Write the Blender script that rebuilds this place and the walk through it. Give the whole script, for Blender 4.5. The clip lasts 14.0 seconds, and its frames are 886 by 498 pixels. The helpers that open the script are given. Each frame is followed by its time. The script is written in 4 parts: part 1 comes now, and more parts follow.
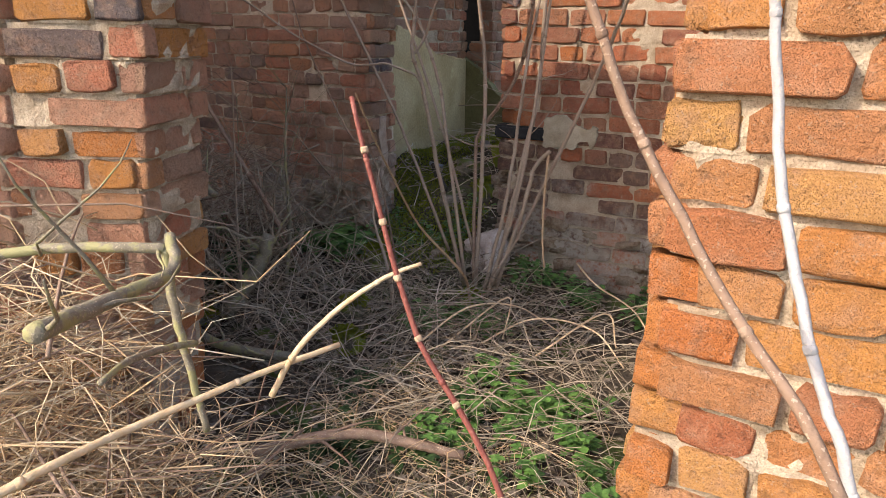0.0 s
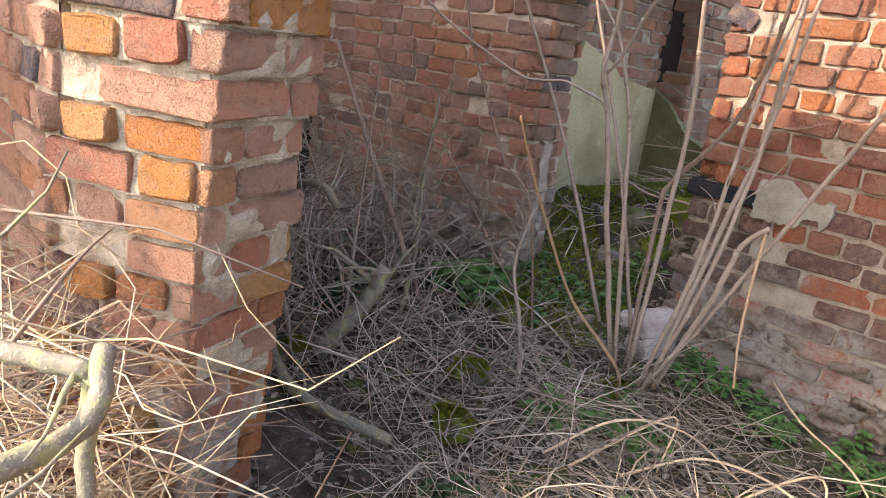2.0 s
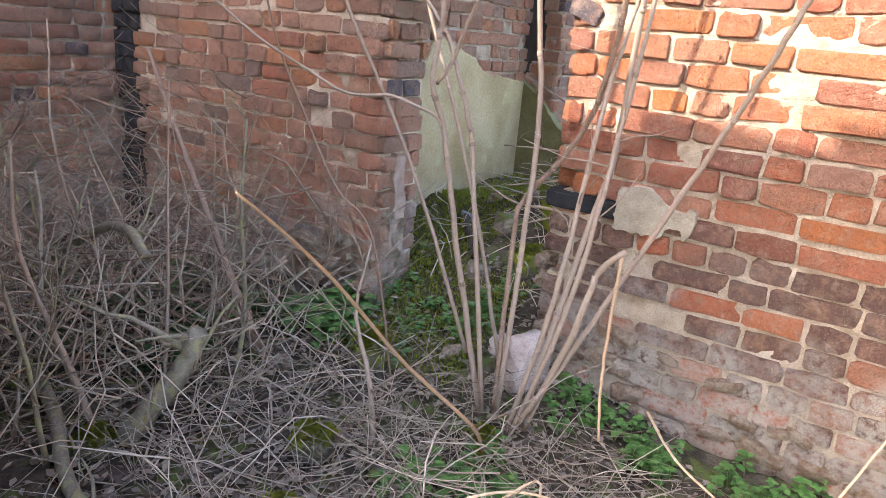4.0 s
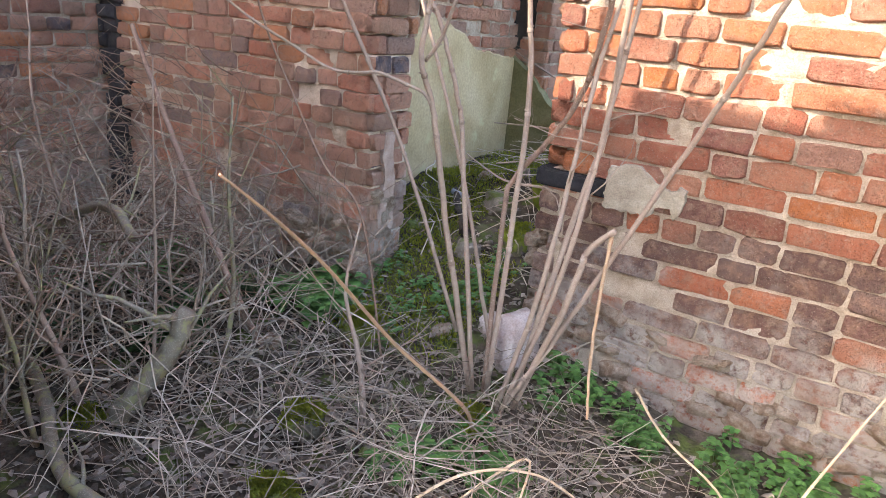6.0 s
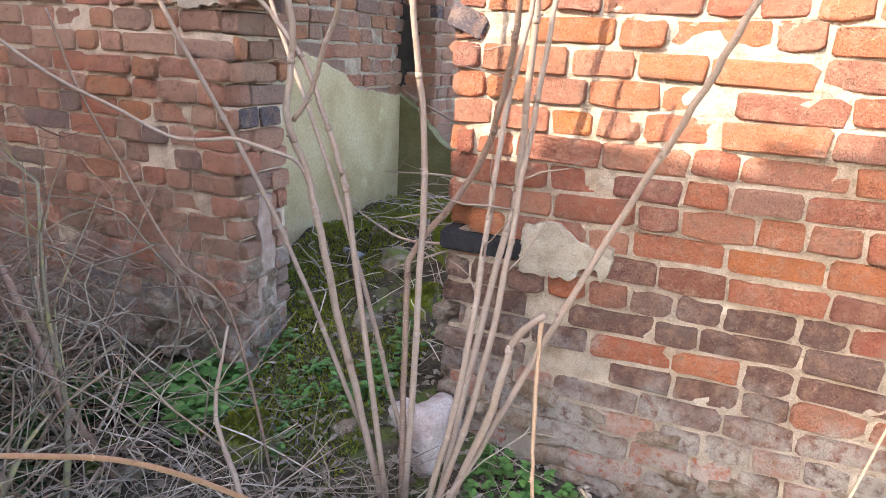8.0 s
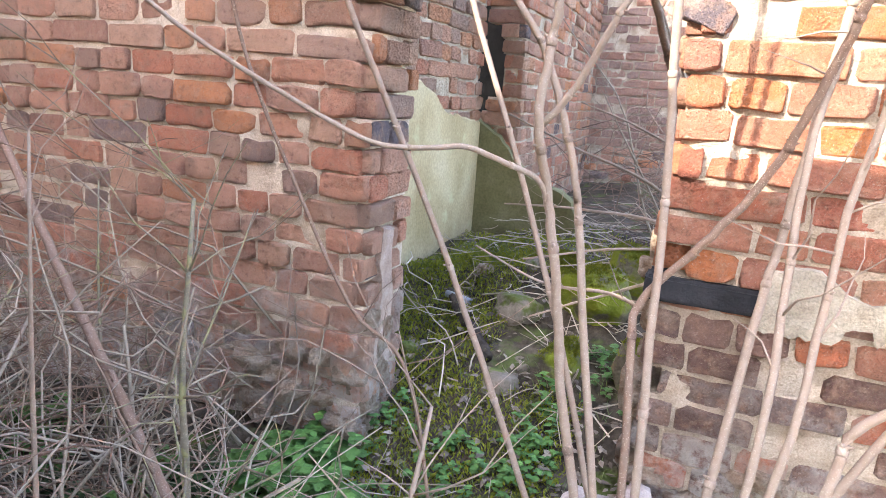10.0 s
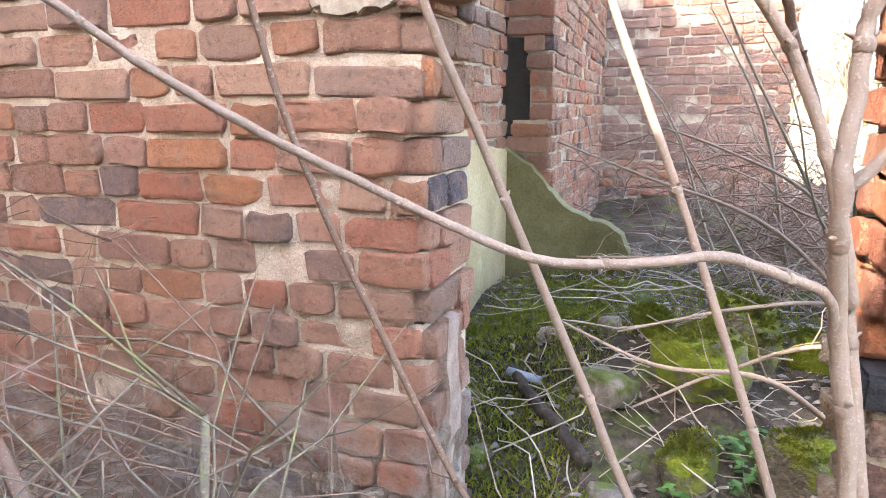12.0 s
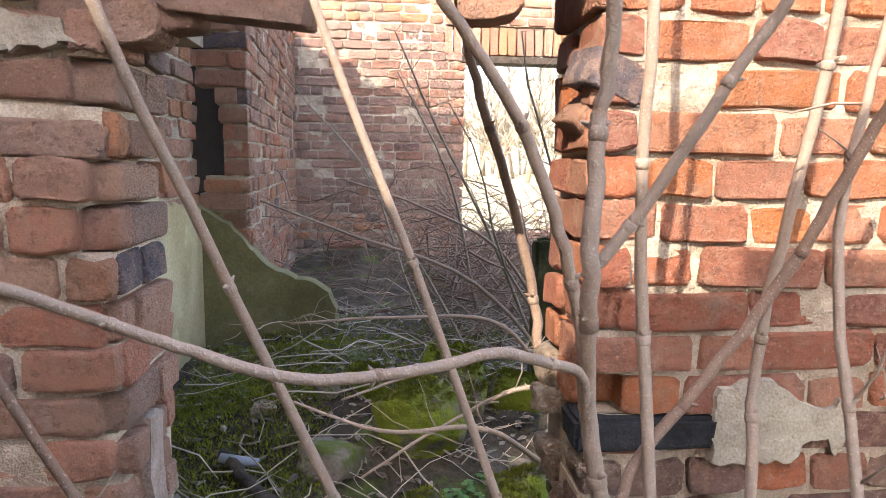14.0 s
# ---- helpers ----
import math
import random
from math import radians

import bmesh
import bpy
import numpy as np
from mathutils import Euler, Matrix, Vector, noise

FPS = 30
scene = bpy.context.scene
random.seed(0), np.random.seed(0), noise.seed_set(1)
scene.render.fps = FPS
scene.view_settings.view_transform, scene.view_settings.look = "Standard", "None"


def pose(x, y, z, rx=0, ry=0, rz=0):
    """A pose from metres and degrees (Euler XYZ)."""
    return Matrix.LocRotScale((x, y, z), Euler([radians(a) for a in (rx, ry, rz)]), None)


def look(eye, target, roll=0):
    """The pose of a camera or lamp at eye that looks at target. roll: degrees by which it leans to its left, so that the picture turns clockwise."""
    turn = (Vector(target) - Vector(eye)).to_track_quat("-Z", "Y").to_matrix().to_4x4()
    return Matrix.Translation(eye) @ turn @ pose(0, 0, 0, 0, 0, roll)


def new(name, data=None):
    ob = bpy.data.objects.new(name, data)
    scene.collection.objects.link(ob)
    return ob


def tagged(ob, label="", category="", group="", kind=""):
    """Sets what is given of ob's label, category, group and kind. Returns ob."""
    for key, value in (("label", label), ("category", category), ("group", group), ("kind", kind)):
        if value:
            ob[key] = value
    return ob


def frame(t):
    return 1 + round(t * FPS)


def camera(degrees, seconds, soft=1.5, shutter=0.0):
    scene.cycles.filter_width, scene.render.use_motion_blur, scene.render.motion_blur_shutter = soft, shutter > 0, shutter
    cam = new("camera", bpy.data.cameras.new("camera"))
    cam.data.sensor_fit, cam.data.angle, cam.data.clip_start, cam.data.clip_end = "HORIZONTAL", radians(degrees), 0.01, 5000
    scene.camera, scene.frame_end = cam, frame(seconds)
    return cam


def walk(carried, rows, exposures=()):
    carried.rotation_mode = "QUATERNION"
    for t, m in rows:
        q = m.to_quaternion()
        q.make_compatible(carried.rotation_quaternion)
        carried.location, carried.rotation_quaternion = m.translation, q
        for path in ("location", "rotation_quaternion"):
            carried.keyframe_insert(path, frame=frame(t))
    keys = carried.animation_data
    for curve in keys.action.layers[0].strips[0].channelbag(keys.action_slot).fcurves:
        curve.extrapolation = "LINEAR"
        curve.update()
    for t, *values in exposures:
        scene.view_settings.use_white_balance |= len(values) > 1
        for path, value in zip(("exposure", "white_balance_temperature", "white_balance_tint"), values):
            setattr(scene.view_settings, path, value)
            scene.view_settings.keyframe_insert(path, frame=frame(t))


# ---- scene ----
# ---------------------------------------------------------------- camera
cam = camera(67.8, 14.0, 0.9)
ROWS = [  # seconds, eye, yaw, pitch, roll
    (0.0, (1.734, -3.005, 1.175), 28.60, -18.21, 0.63),
    (0.5, (1.618, -2.826, 1.139), 35.57, -17.47, 1.40),
    (1.0, (1.591, -2.721, 1.149), 37.99, -17.32, 5.55),
    (1.5, (1.521, -2.711, 1.139), 41.29, -17.40, 7.60),
    (2.0, (1.382, -2.522, 1.135), 41.23, -17.69, 7.66),
    (2.5, (1.319, -2.369, 1.180), 38.09, -17.34, 7.26),
    (3.0, (1.311, -2.151, 1.200), 34.58, -17.63, 5.92),
    (3.2, (1.329, -2.089, 1.218), 33.93, -17.67, 5.19),
    (5.3, (1.345, -2.138, 1.231), 32.08, -18.34, 5.67),
    (5.5, (1.351, -2.135, 1.236), 32.43, -18.58, 5.29),
    (6.0, (1.335, -2.095, 1.228), 32.05, -19.87, 5.19),
    (6.5, (1.274, -2.065, 1.225), 30.60, -19.03, 4.38),
    (7.0, (1.185, -1.954, 1.278), 26.63, -16.98, 1.82),
    (7.2, (1.196, -1.912, 1.267), 24.16, -17.26, 0.71),
    (9.3, (0.842, -1.585, 1.261), 23.74, -15.98, 4.85),
    (9.5, (0.768, -1.578, 1.235), 23.99, -15.87, 4.66),
    (10.0, (0.507, -1.587, 1.135), 22.10, -13.67, 4.29),
    (10.5, (0.429, -1.489, 1.110), 22.41, -14.13, 3.07),
    (11.0, (0.306, -1.356, 1.078), 22.97, -14.05, 1.92),
    (11.5, (0.237, -1.267, 1.097), 23.75, -13.28, 0.48),
    (12.0, (0.109, -1.179, 1.169), 20.95, -12.10, -0.26),
    (12.5, (0.048, -1.135, 1.205), 9.36, -10.17, -0.06),
    (13.0, (0.017, -1.113, 1.195), -1.20, -9.36, 0.55),
    (13.5, (0.024, -1.090, 1.193), -4.76, -8.43, 0.99),
    (14.0, (0.044, -1.085, 1.194), -5.53, -7.70, 0.86),
]


def eye_pose(eye, yaw, pitch, roll):
    y, p = radians(yaw), radians(pitch)
    ahead = Vector((-math.sin(y) * math.cos(p), math.cos(y) * math.cos(p), math.sin(p)))
    return look(eye, Vector(eye) + ahead, roll)


walk(cam, [(t, eye_pose(e, a, b, c)) for t, e, a, b, c in ROWS],
     exposures=[(0.0, 1.70, 7500, 14), (0.5, 2.15, 7400, 14), (1.5, 2.42, 7300, 14), (3.0, 3.02, 6900, 14), (5.5, 3.20, 6900, 14), (7.0, 3.12, 6900, 14), (9.5, 3.62, 6800, 14), (10.5, 3.97, 6900, 14), (12.0, 4.02, 7000, 14), (13.0, 3.02, 7000, 14), (14.0, 3.0, 7000, 14)])

# ---------------------------------------------------------------- light
SUN_TO = Vector((0.40, 0.66, -0.58)).normalized()
world = bpy.data.worlds.new("sky")
scene.world = world
world.use_nodes = True
wn, wl = world.node_tree.nodes, world.node_tree.links
sky = wn.new("ShaderNodeTexSky")
sky.sky_type, sky.sun_disc = "NISHITA", False
sky.sun_elevation = math.asin(-SUN_TO.z)
sky.sun_rotation = math.atan2(-SUN_TO.x, -SUN_TO.y)
sky.air_density, sky.dust_density = 1.0, 2.0
wn["Background"].inputs["Strength"].default_value = 0.15
wl.new(sky.outputs["Color"], wn["Background"].inputs["Color"])
sun = new("sun", bpy.data.lights.new("sun", "SUN"))
sun.data.energy, sun.data.angle, sun.data.color = 1.4, radians(0.55), (1.0, 0.93, 0.82)
sun.matrix_world = look((0, 0, 10), Vector((0, 0, 10)) + SUN_TO)

# ---------------------------------------------------------------- materials


class Mat:
    """A small wrapper that builds node materials."""

    def __init__(self, name):
        self.m = bpy.data.materials.new(name)
        self.m.use_nodes = True
        self.n, self.l = self.m.node_tree.nodes, self.m.node_tree.links
        self.bsdf = self.n["Principled BSDF"]
        self.pos = self.n.new("ShaderNodeNewGeometry").outputs["Position"]

    def noise(self, scale, detail=4.0, rough=0.55, vec=None, distort=0.0):
        t = self.n.new("ShaderNodeTexNoise")
        t.inputs["Scale"].default_value, t.inputs["Detail"].default_value = scale, detail
        t.inputs["Roughness"].default_value, t.inputs["Distortion"].default_value = rough, distort
        self.l.new(vec or self.pos, t.inputs["Vector"])
        return t.outputs["Fac"]

    def ramp(self, fac, stops, interp="LINEAR"):
        r = self.n.new("ShaderNodeValToRGB")
        e = r.color_ramp.elements
        r.color_ramp.interpolation = interp
        while len(e) < len(stops):
            e.new(0.5)
        for k, (p, c) in enumerate(stops):
            e[k].position = p
            e[k].color = (*c, 1) if len(c) == 3 else c
        self.l.new(fac, r.inputs["Fac"])
        return r.outputs["Color"]

    def grey(self, fac, a, b):
        return self.ramp(fac, [(a, (0, 0, 0)), (b, (1, 1, 1))])

    def mix(self, fac, a, b, kind="MIX"):
        x = self.n.new("ShaderNodeMix")
        x.data_type, x.blend_type = "RGBA", kind
        for key, v in ((0, fac), (6, a), (7, b)):
            if isinstance(v, (int, float)):
                x.inputs[key].default_value = v if key == 0 else (v, v, v, 1)
            elif isinstance(v, tuple):
                x.inputs[key].default_value = (*v, 1)
            else:
                self.l.new(v, x.inputs[key])
        return x.outputs[2]

    def math(self, op, a, b=0.0):
        x = self.n.new("ShaderNodeMath")
        x.operation = op
        for k, v in enumerate((a, b)):
            if isinstance(v, (int, float)):
                x.inputs[k].default_value = v
            else:
                self.l.new(v, x.inputs[k])
        return x.outputs[0]

    def height(self):
        s = self.n.new("ShaderNodeSeparateXYZ")
        self.l.new(self.pos, s.inputs[0])
        return s.outputs["Z"]

    def done(self, colour, rough=0.85, bumps=(), spec=0.3):
        if isinstance(colour, tuple):
            self.bsdf.inputs["Base Color"].default_value = (*colour, 1)
        else:
            self.l.new(colour, self.bsdf.inputs["Base Color"])
        if isinstance(rough, (int, float)):
            self.bsdf.inputs["Roughness"].default_value = rough
        else:
            self.l.new(rough, self.bsdf.inputs["Roughness"])
        self.bsdf.inputs["Specular IOR Level"].default_value = spec
        last = None
        for fac, dist in bumps:
            b = self.n.new("ShaderNodeBump")
            b.inputs["Strength"].default_value, b.inputs["Distance"].default_value = 1.0, dist
            self.l.new(fac, b.inputs["Height"])
            if last:
                self.l.new(last, b.inputs["Normal"])
            last = b.outputs["Normal"]
        if last:
            self.l.new(last, self.bsdf.inputs["Normal"])
        return self.m


def brick_material(name, single, stain=True, tone=None):
    m = Mat(name)
    if single:
        rnd = m.n.new("ShaderNodeObjectInfo").outputs["Random"]
    else:
        rnd = m.n.new("ShaderNodeNewGeometry").outputs["Random Per Island"]
    base = m.ramp(rnd, tone or [(0.0, (0.570, 0.222, 0.140)), (0.14, (0.620, 0.316, 0.211)), (0.28, (0.604, 0.339, 0.240)), (0.40, (0.410, 0.211, 0.152)),
                        (0.52, (0.620, 0.374, 0.257)), (0.64, (0.376, 0.234, 0.181)), (0.74, (0.620, 0.269, 0.135)), (0.84, (0.547, 0.328, 0.234)), (0.93, (0.456, 0.292, 0.222)), (0.98, (0.171, 0.140, 0.146)), (1.0, (0.160, 0.129, 0.140))])
    shift = m.math("MULTIPLY", rnd, 37.0)
    add = m.n.new("ShaderNodeVectorMath")
    add.operation = "ADD"
    m.l.new(m.pos, add.inputs[0])
    comb = m.n.new("ShaderNodeCombineXYZ")
    m.l.new(shift, comb.inputs[0])
    m.l.new(comb.outputs[0], add.inputs[1])
    v = add.outputs[0]
    patch = m.noise(26, 3, 0.6, v)
    col = m.mix(m.math("MULTIPLY", m.grey(patch, 0.48, 0.66), 0.5), base, (0.50, 0.29, 0.195))
    burnt = m.noise(11, 3, 0.6, v)
    col = m.mix(m.math("MULTIPLY", m.grey(burnt, 0.54, 0.76), 0.28), col, (0.20, 0.12, 0.09))
    dark = m.noise(48, 4, 0.65, v)
    col = m.mix(m.math("MULTIPLY", m.grey(dark, 0.56, 0.72), 0.50), col, (0.13, 0.075, 0.055))
    speck = m.noise(190, 2, 0.5, v)
    col = m.mix(m.math("MULTIPLY", m.grey(speck, 0.60, 0.74), 0.55), col, (0.55, 0.40, 0.31))
    grain = m.noise(420, 2, 0.6, v)
    col = m.mix(0.28, col, m.ramp(grain, [(0.3, (0.35, 0.35, 0.35)), (0.7, (1.0, 1.0, 1.0))]), "MULTIPLY")
    if stain:  # lime bloom and grime on the lower courses
        z = m.height()
        blot = m.noise(5.5, 5, 0.6)
        low = m.grey(m.math("ADD", m.math("MULTIPLY", z, -1.0), m.math("MULTIPLY", blot, 1.22)), 0.12, 0.42)
        fine = m.grey(m.noise(30, 6, 0.7), 0.36, 0.52)
        col = m.mix(m.math("MULTIPLY", m.math("MULTIPLY", low, fine), 0.82), col, (0.53, 0.485, 0.43))
        grime = m.grey(m.noise(9, 5, 0.65, None, 0.6), 0.52, 0.74)
        col = m.mix(m.math("MULTIPLY", grime, 0.45), col, (0.20, 0.155, 0.12))
        bloom = m.grey(m.noise(13, 6, 0.7, None, 0.4), 0.56, 0.70)
        col = m.mix(m.math("MULTIPLY", bloom, 0.45), col, (0.58, 0.42, 0.32))
    return m.done(col, 0.9, [(m.noise(30, 5, 0.65, v), 0.020), (m.noise(120, 4, 0.7, v), 0.010), (grain, 0.0025)], 0.2)


def mortar_material(name="lime_mortar", pale=1.0):
    m = Mat(name)
    a = m.noise(14, 5, 0.6)
    col = m.ramp(a, [(p, (r * pale, g * pale, b * pale)) for p, r, g, b in ((0.3, 0.37, 0.28, 0.20), (0.5, 0.53, 0.43, 0.33), (0.7, 0.63, 0.54, 0.43))])
    z = m.height()
    low = m.grey(m.math("ADD", m.math("MULTIPLY", z, -0.7), m.noise(5, 5, 0.6)), 0.15, 0.5)
    col = m.mix(m.math("MULTIPLY", low, 0.5), col, (0.42, 0.40, 0.36))
    s = m.noise(240, 2, 0.6)
    col = m.mix(0.55, col, m.ramp(s, [(0.3, (0.5, 0.47, 0.43)), (0.65, (1, 1, 1))]), "MULTIPLY")
    return m.done(col, 0.95, [(m.noise(45, 5, 0.7), 0.014), (s, 0.004)], 0.1)


def plain_material(name, stops, scale, fine, rough=0.85, bump=0.01, speck=None, spec=0.25, fine_bump=0.002):
    m = Mat(name)
    col = m.ramp(m.noise(scale, 5, 0.6), stops)
    g = m.noise(fine, 3, 0.6)
    col = m.mix(0.5, col, m.ramp(g, [(0.28, (0.42, 0.42, 0.42)), (0.68, (1, 1, 1))]), "MULTIPLY")
    if speck:
        col = m.mix(m.grey(m.noise(speck[0], 4, 0.6), speck[1], speck[1] + 0.1), col, speck[2])
    return m.done(col, rough, [(m.noise(scale * 2.2, 5, 0.65), bump), (g, fine_bump)], spec)


def bark_material(name, stops, lichen=None, rough=0.75, warts=0.55):
    m = Mat(name)
    rnd = m.n.new("ShaderNodeNewGeometry").outputs["Random Per Island"]
    a = m.noise(60, 4, 0.6)
    col = m.ramp(m.math("ADD", m.math("MULTIPLY", a, 0.55), m.math("MULTIPLY", rnd, 0.45)), stops)
    wart = m.noise(330, 2, 0.5)
    col = m.mix(m.math("MULTIPLY", m.grey(wart, 0.60, 0.68), warts), col, (0.52, 0.43, 0.34))
    if lichen:
        col = m.mix(m.grey(m.noise(22, 5, 0.65), lichen[0], lichen[0] + 0.08), col, lichen[1])
    return m.done(col, rough, [(a, 0.002), (wart, 0.0012)], 0.3)


BRICK = brick_material("brick_single", True)
BRICK_FAR = brick_material("brick_joined", False)
RED_TONES = [(0.0, (0.52, 0.16, 0.085)), (0.2, (0.57, 0.22, 0.11)), (0.38, (0.42, 0.14, 0.09)), (0.55, (0.54, 0.24, 0.145)), (0.72, (0.35, 0.145, 0.105)), (0.88, (0.58, 0.20, 0.075)), (1.0, (0.40, 0.23, 0.175))]
DARK_TONES = [(0.0, (0.168, 0.095, 0.078)), (0.25, (0.224, 0.129, 0.101)), (0.45, (0.146, 0.095, 0.084)), (0.65, (0.280, 0.174, 0.140)), (0.85, (0.235, 0.112, 0.084)), (0.95, (0.515, 0.168, 0.090)), (1.0, (0.538, 0.179, 0.090))]
BRICK_RED = brick_material("red_brick_single", True, True, RED_TONES)
BRICK_RED_FAR = brick_material("red_brick_joined", False, True, RED_TONES)
BRICK_DARK = brick_material("dark_brick_single", True, True, DARK_TONES)
BRICK_DARK_FAR = brick_material("dark_brick_joined", False, True, DARK_TONES)
BRICK_GREY = brick_material("grey_brick_single", True, True, [(0.0, (0.36, 0.18, 0.13)), (0.3, (0.44, 0.27, 0.21)), (0.55, (0.31, 0.20, 0.17)), (0.8, (0.47, 0.30, 0.24)), (1.0, (0.26, 0.17, 0.15))])
SUN_TONES = [(0.0, (0.56, 0.19, 0.07)), (0.2, (0.62, 0.29, 0.10)), (0.4, (0.50, 0.20, 0.11)), (0.6, (0.64, 0.35, 0.14)), (0.8, (0.46, 0.16, 0.085)), (0.92, (0.58, 0.31, 0.17)), (1.0, (0.54, 0.18, 0.075))]
BRICK_SUN = brick_material("orange_brick_single", True, False, SUN_TONES)
BRICK_SUN_FAR = brick_material("orange_brick_joined", False, False, SUN_TONES)
MORTAR = mortar_material()
PALE_MORTAR = mortar_material("pale_lime_mortar", 1.28)
PLASTER = plain_material("pale_plaster", [(0.30, (0.36, 0.275, 0.14)), (0.5, (0.49, 0.39, 0.225)), (0.7, (0.56, 0.46, 0.29))], 3.0, 70, 0.8, 0.004, (7, 0.60, (0.46, 0.41, 0.24)))
GREEN_PLASTER = plain_material("algae_plaster", [(0.3, (0.125, 0.115, 0.05)), (0.55, (0.19, 0.175, 0.085)), (0.75, (0.27, 0.24, 0.14))], 4.0, 80, 0.85, 0.004)
PATCH = plain_material("grey_render", [(0.3, (0.31, 0.255, 0.19)), (0.55, (0.43, 0.37, 0.285)), (0.75, (0.51, 0.45, 0.365))], 18, 200, 0.92, 0.010)
SLIP = plain_material("pinkish_plaster", [(0.3, (0.30, 0.20, 0.15)), (0.55, (0.44, 0.32, 0.26)), (0.75, (0.54, 0.44, 0.37))], 16, 200, 0.92, 0.012)
RUBBLE = plain_material("limy_rubble", [(0.28, (0.22, 0.135, 0.085)), (0.46, (0.36, 0.265, 0.19)), (0.60, (0.47, 0.39, 0.31)), (0.75, (0.35, 0.18, 0.115))], 26, 190, 0.95, 0.03, fine_bump=0.008)
SOIL = plain_material("leaf_mould", [(0.28, (0.035, 0.027, 0.019)), (0.5, (0.085, 0.066, 0.047)), (0.7, (0.16, 0.13, 0.10))], 9, 120, 0.95, 0.03, (5.5, 0.54, (0.09, 0.115, 0.03)))
MOSS = plain_material("moss", [(0.3, (0.13, 0.16, 0.014)), (0.55, (0.27, 0.30, 0.026)), (0.75, (0.40, 0.42, 0.05))], 30, 260, 0.95, 0.02, fine_bump=0.008)
STONE = plain_material("field_stone", [(0.3, (0.15, 0.125, 0.10)), (0.55, (0.25, 0.215, 0.175)), (0.75, (0.33, 0.29, 0.24))], 9, 120, 0.9, 0.02, (10, 0.52, (0.10, 0.125, 0.03)))
MOSS_STONE = plain_material("mossy_stone", [(0.3, (0.12, 0.105, 0.08)), (0.55, (0.20, 0.18, 0.13)), (0.75, (0.28, 0.25, 0.19))], 9, 120, 0.95, 0.025, (7, 0.44, (0.19, 0.235, 0.025)), fine_bump=0.006)
TAR = plain_material("charred_block", [(0.3, (0.014, 0.014, 0.016)), (0.6, (0.03, 0.03, 0.034)), (0.8, (0.07, 0.065, 0.065))], 22, 220, 0.7, 0.01)
NEAR_BLACK = plain_material("near_black_brick", [(0.3, (0.020, 0.018, 0.020)), (0.6, (0.05, 0.045, 0.045)), (0.8, (0.11, 0.09, 0.08))], 14, 150, 0.9, 0.015)
HOLE_SHADE = plain_material("hole_shade_black", [(0.3, (0.006, 0.006, 0.006)), (0.7, (0.014, 0.013, 0.013))], 14, 150, 0.95, 0.01)
TIMBER = plain_material("old_timber", [(0.3, (0.035, 0.028, 0.022)), (0.6, (0.085, 0.065, 0.05)), (0.8, (0.14, 0.11, 0.085))], 20, 200, 0.85, 0.01)
ELDER = bark_material("elder_bark", [(0.2, (0.22, 0.155, 0.115)), (0.5, (0.32, 0.24, 0.185)), (0.8, (0.41, 0.325, 0.265))])
BROWN = bark_material("brown_bark", [(0.2, (0.14, 0.085, 0.06)), (0.5, (0.23, 0.15, 0.11)), (0.8, (0.31, 0.22, 0.165))])
TWIG = bark_material("grey_twig", [(0.15, (0.11, 0.085, 0.06)), (0.5, (0.27, 0.22, 0.165)), (0.85, (0.48, 0.42, 0.34))])
PALE = bark_material("bleached_twig", [(0.15, (0.20, 0.155, 0.11)), (0.5, (0.42, 0.345, 0.265)), (0.85, (0.62, 0.54, 0.45))])
TAN = bark_material("tan_bark", [(0.2, (0.27, 0.16, 0.09)), (0.5, (0.37, 0.235, 0.14)), (0.8, (0.47, 0.33, 0.21))])
STRAW = bark_material("dry_straw", [(0.15, (0.34, 0.20, 0.10)), (0.45, (0.52, 0.37, 0.22)), (0.8, (0.72, 0.61, 0.45))])
LICHEN = bark_material("lichened_bark", [(0.2, (0.12, 0.10, 0.075)), (0.5, (0.20, 0.175, 0.13)), (0.8, (0.30, 0.27, 0.20))], (0.50, (0.29, 0.275, 0.14)))
MAROON = bark_material("maroon_stem", [(0.2, (0.12, 0.035, 0.03)), (0.5, (0.20, 0.06, 0.05)), (0.8, (0.29, 0.11, 0.085))], None, 0.45, 0.0)
BUD = plain_material("bud_scale", [(0.3, (0.40, 0.28, 0.18)), (0.7, (0.60, 0.46, 0.33))], 60, 300, 0.7, 0.002)


def leaf_material(name, a, b):
    m = Mat(name)
    rnd = m.n.new("ShaderNodeNewGeometry").outputs["Random Per Island"]
    col = m.ramp(rnd, [(0.0, a), (1.0, b)])
    g = m.noise(160, 3, 0.6)
    col = m.mix(0.4, col, m.ramp(g, [(0.3, (0.55, 0.55, 0.55)), (0.7, (1, 1, 1))]), "MULTIPLY")
    m.bsdf.inputs["Subsurface Weight"].default_value = 0.0
    return m.done(col, 0.5, [(g, 0.002)], 0.35)


LEAF = leaf_material("nettle_leaf", (0.05, 0.13, 0.03), (0.13, 0.27, 0.065))
LEAF_DARK = leaf_material("dark_leaf", (0.02, 0.05, 0.014), (0.05, 0.10, 0.03))
LITTER = leaf_material("dead_leaf", (0.09, 0.065, 0.048), (0.32, 0.265, 0.21))
LIMED = plain_material("limed_stone", [(0.3, (0.42, 0.31, 0.27)), (0.5, (0.58, 0.49, 0.44)), (0.72, (0.70, 0.63, 0.58))], 14, 160, 0.9, 0.015)
WHITE_BARK = bark_material("white_bark", [(0.2, (0.27, 0.27, 0.285)), (0.5, (0.36, 0.36, 0.38)), (0.8, (0.44, 0.44, 0.46))])
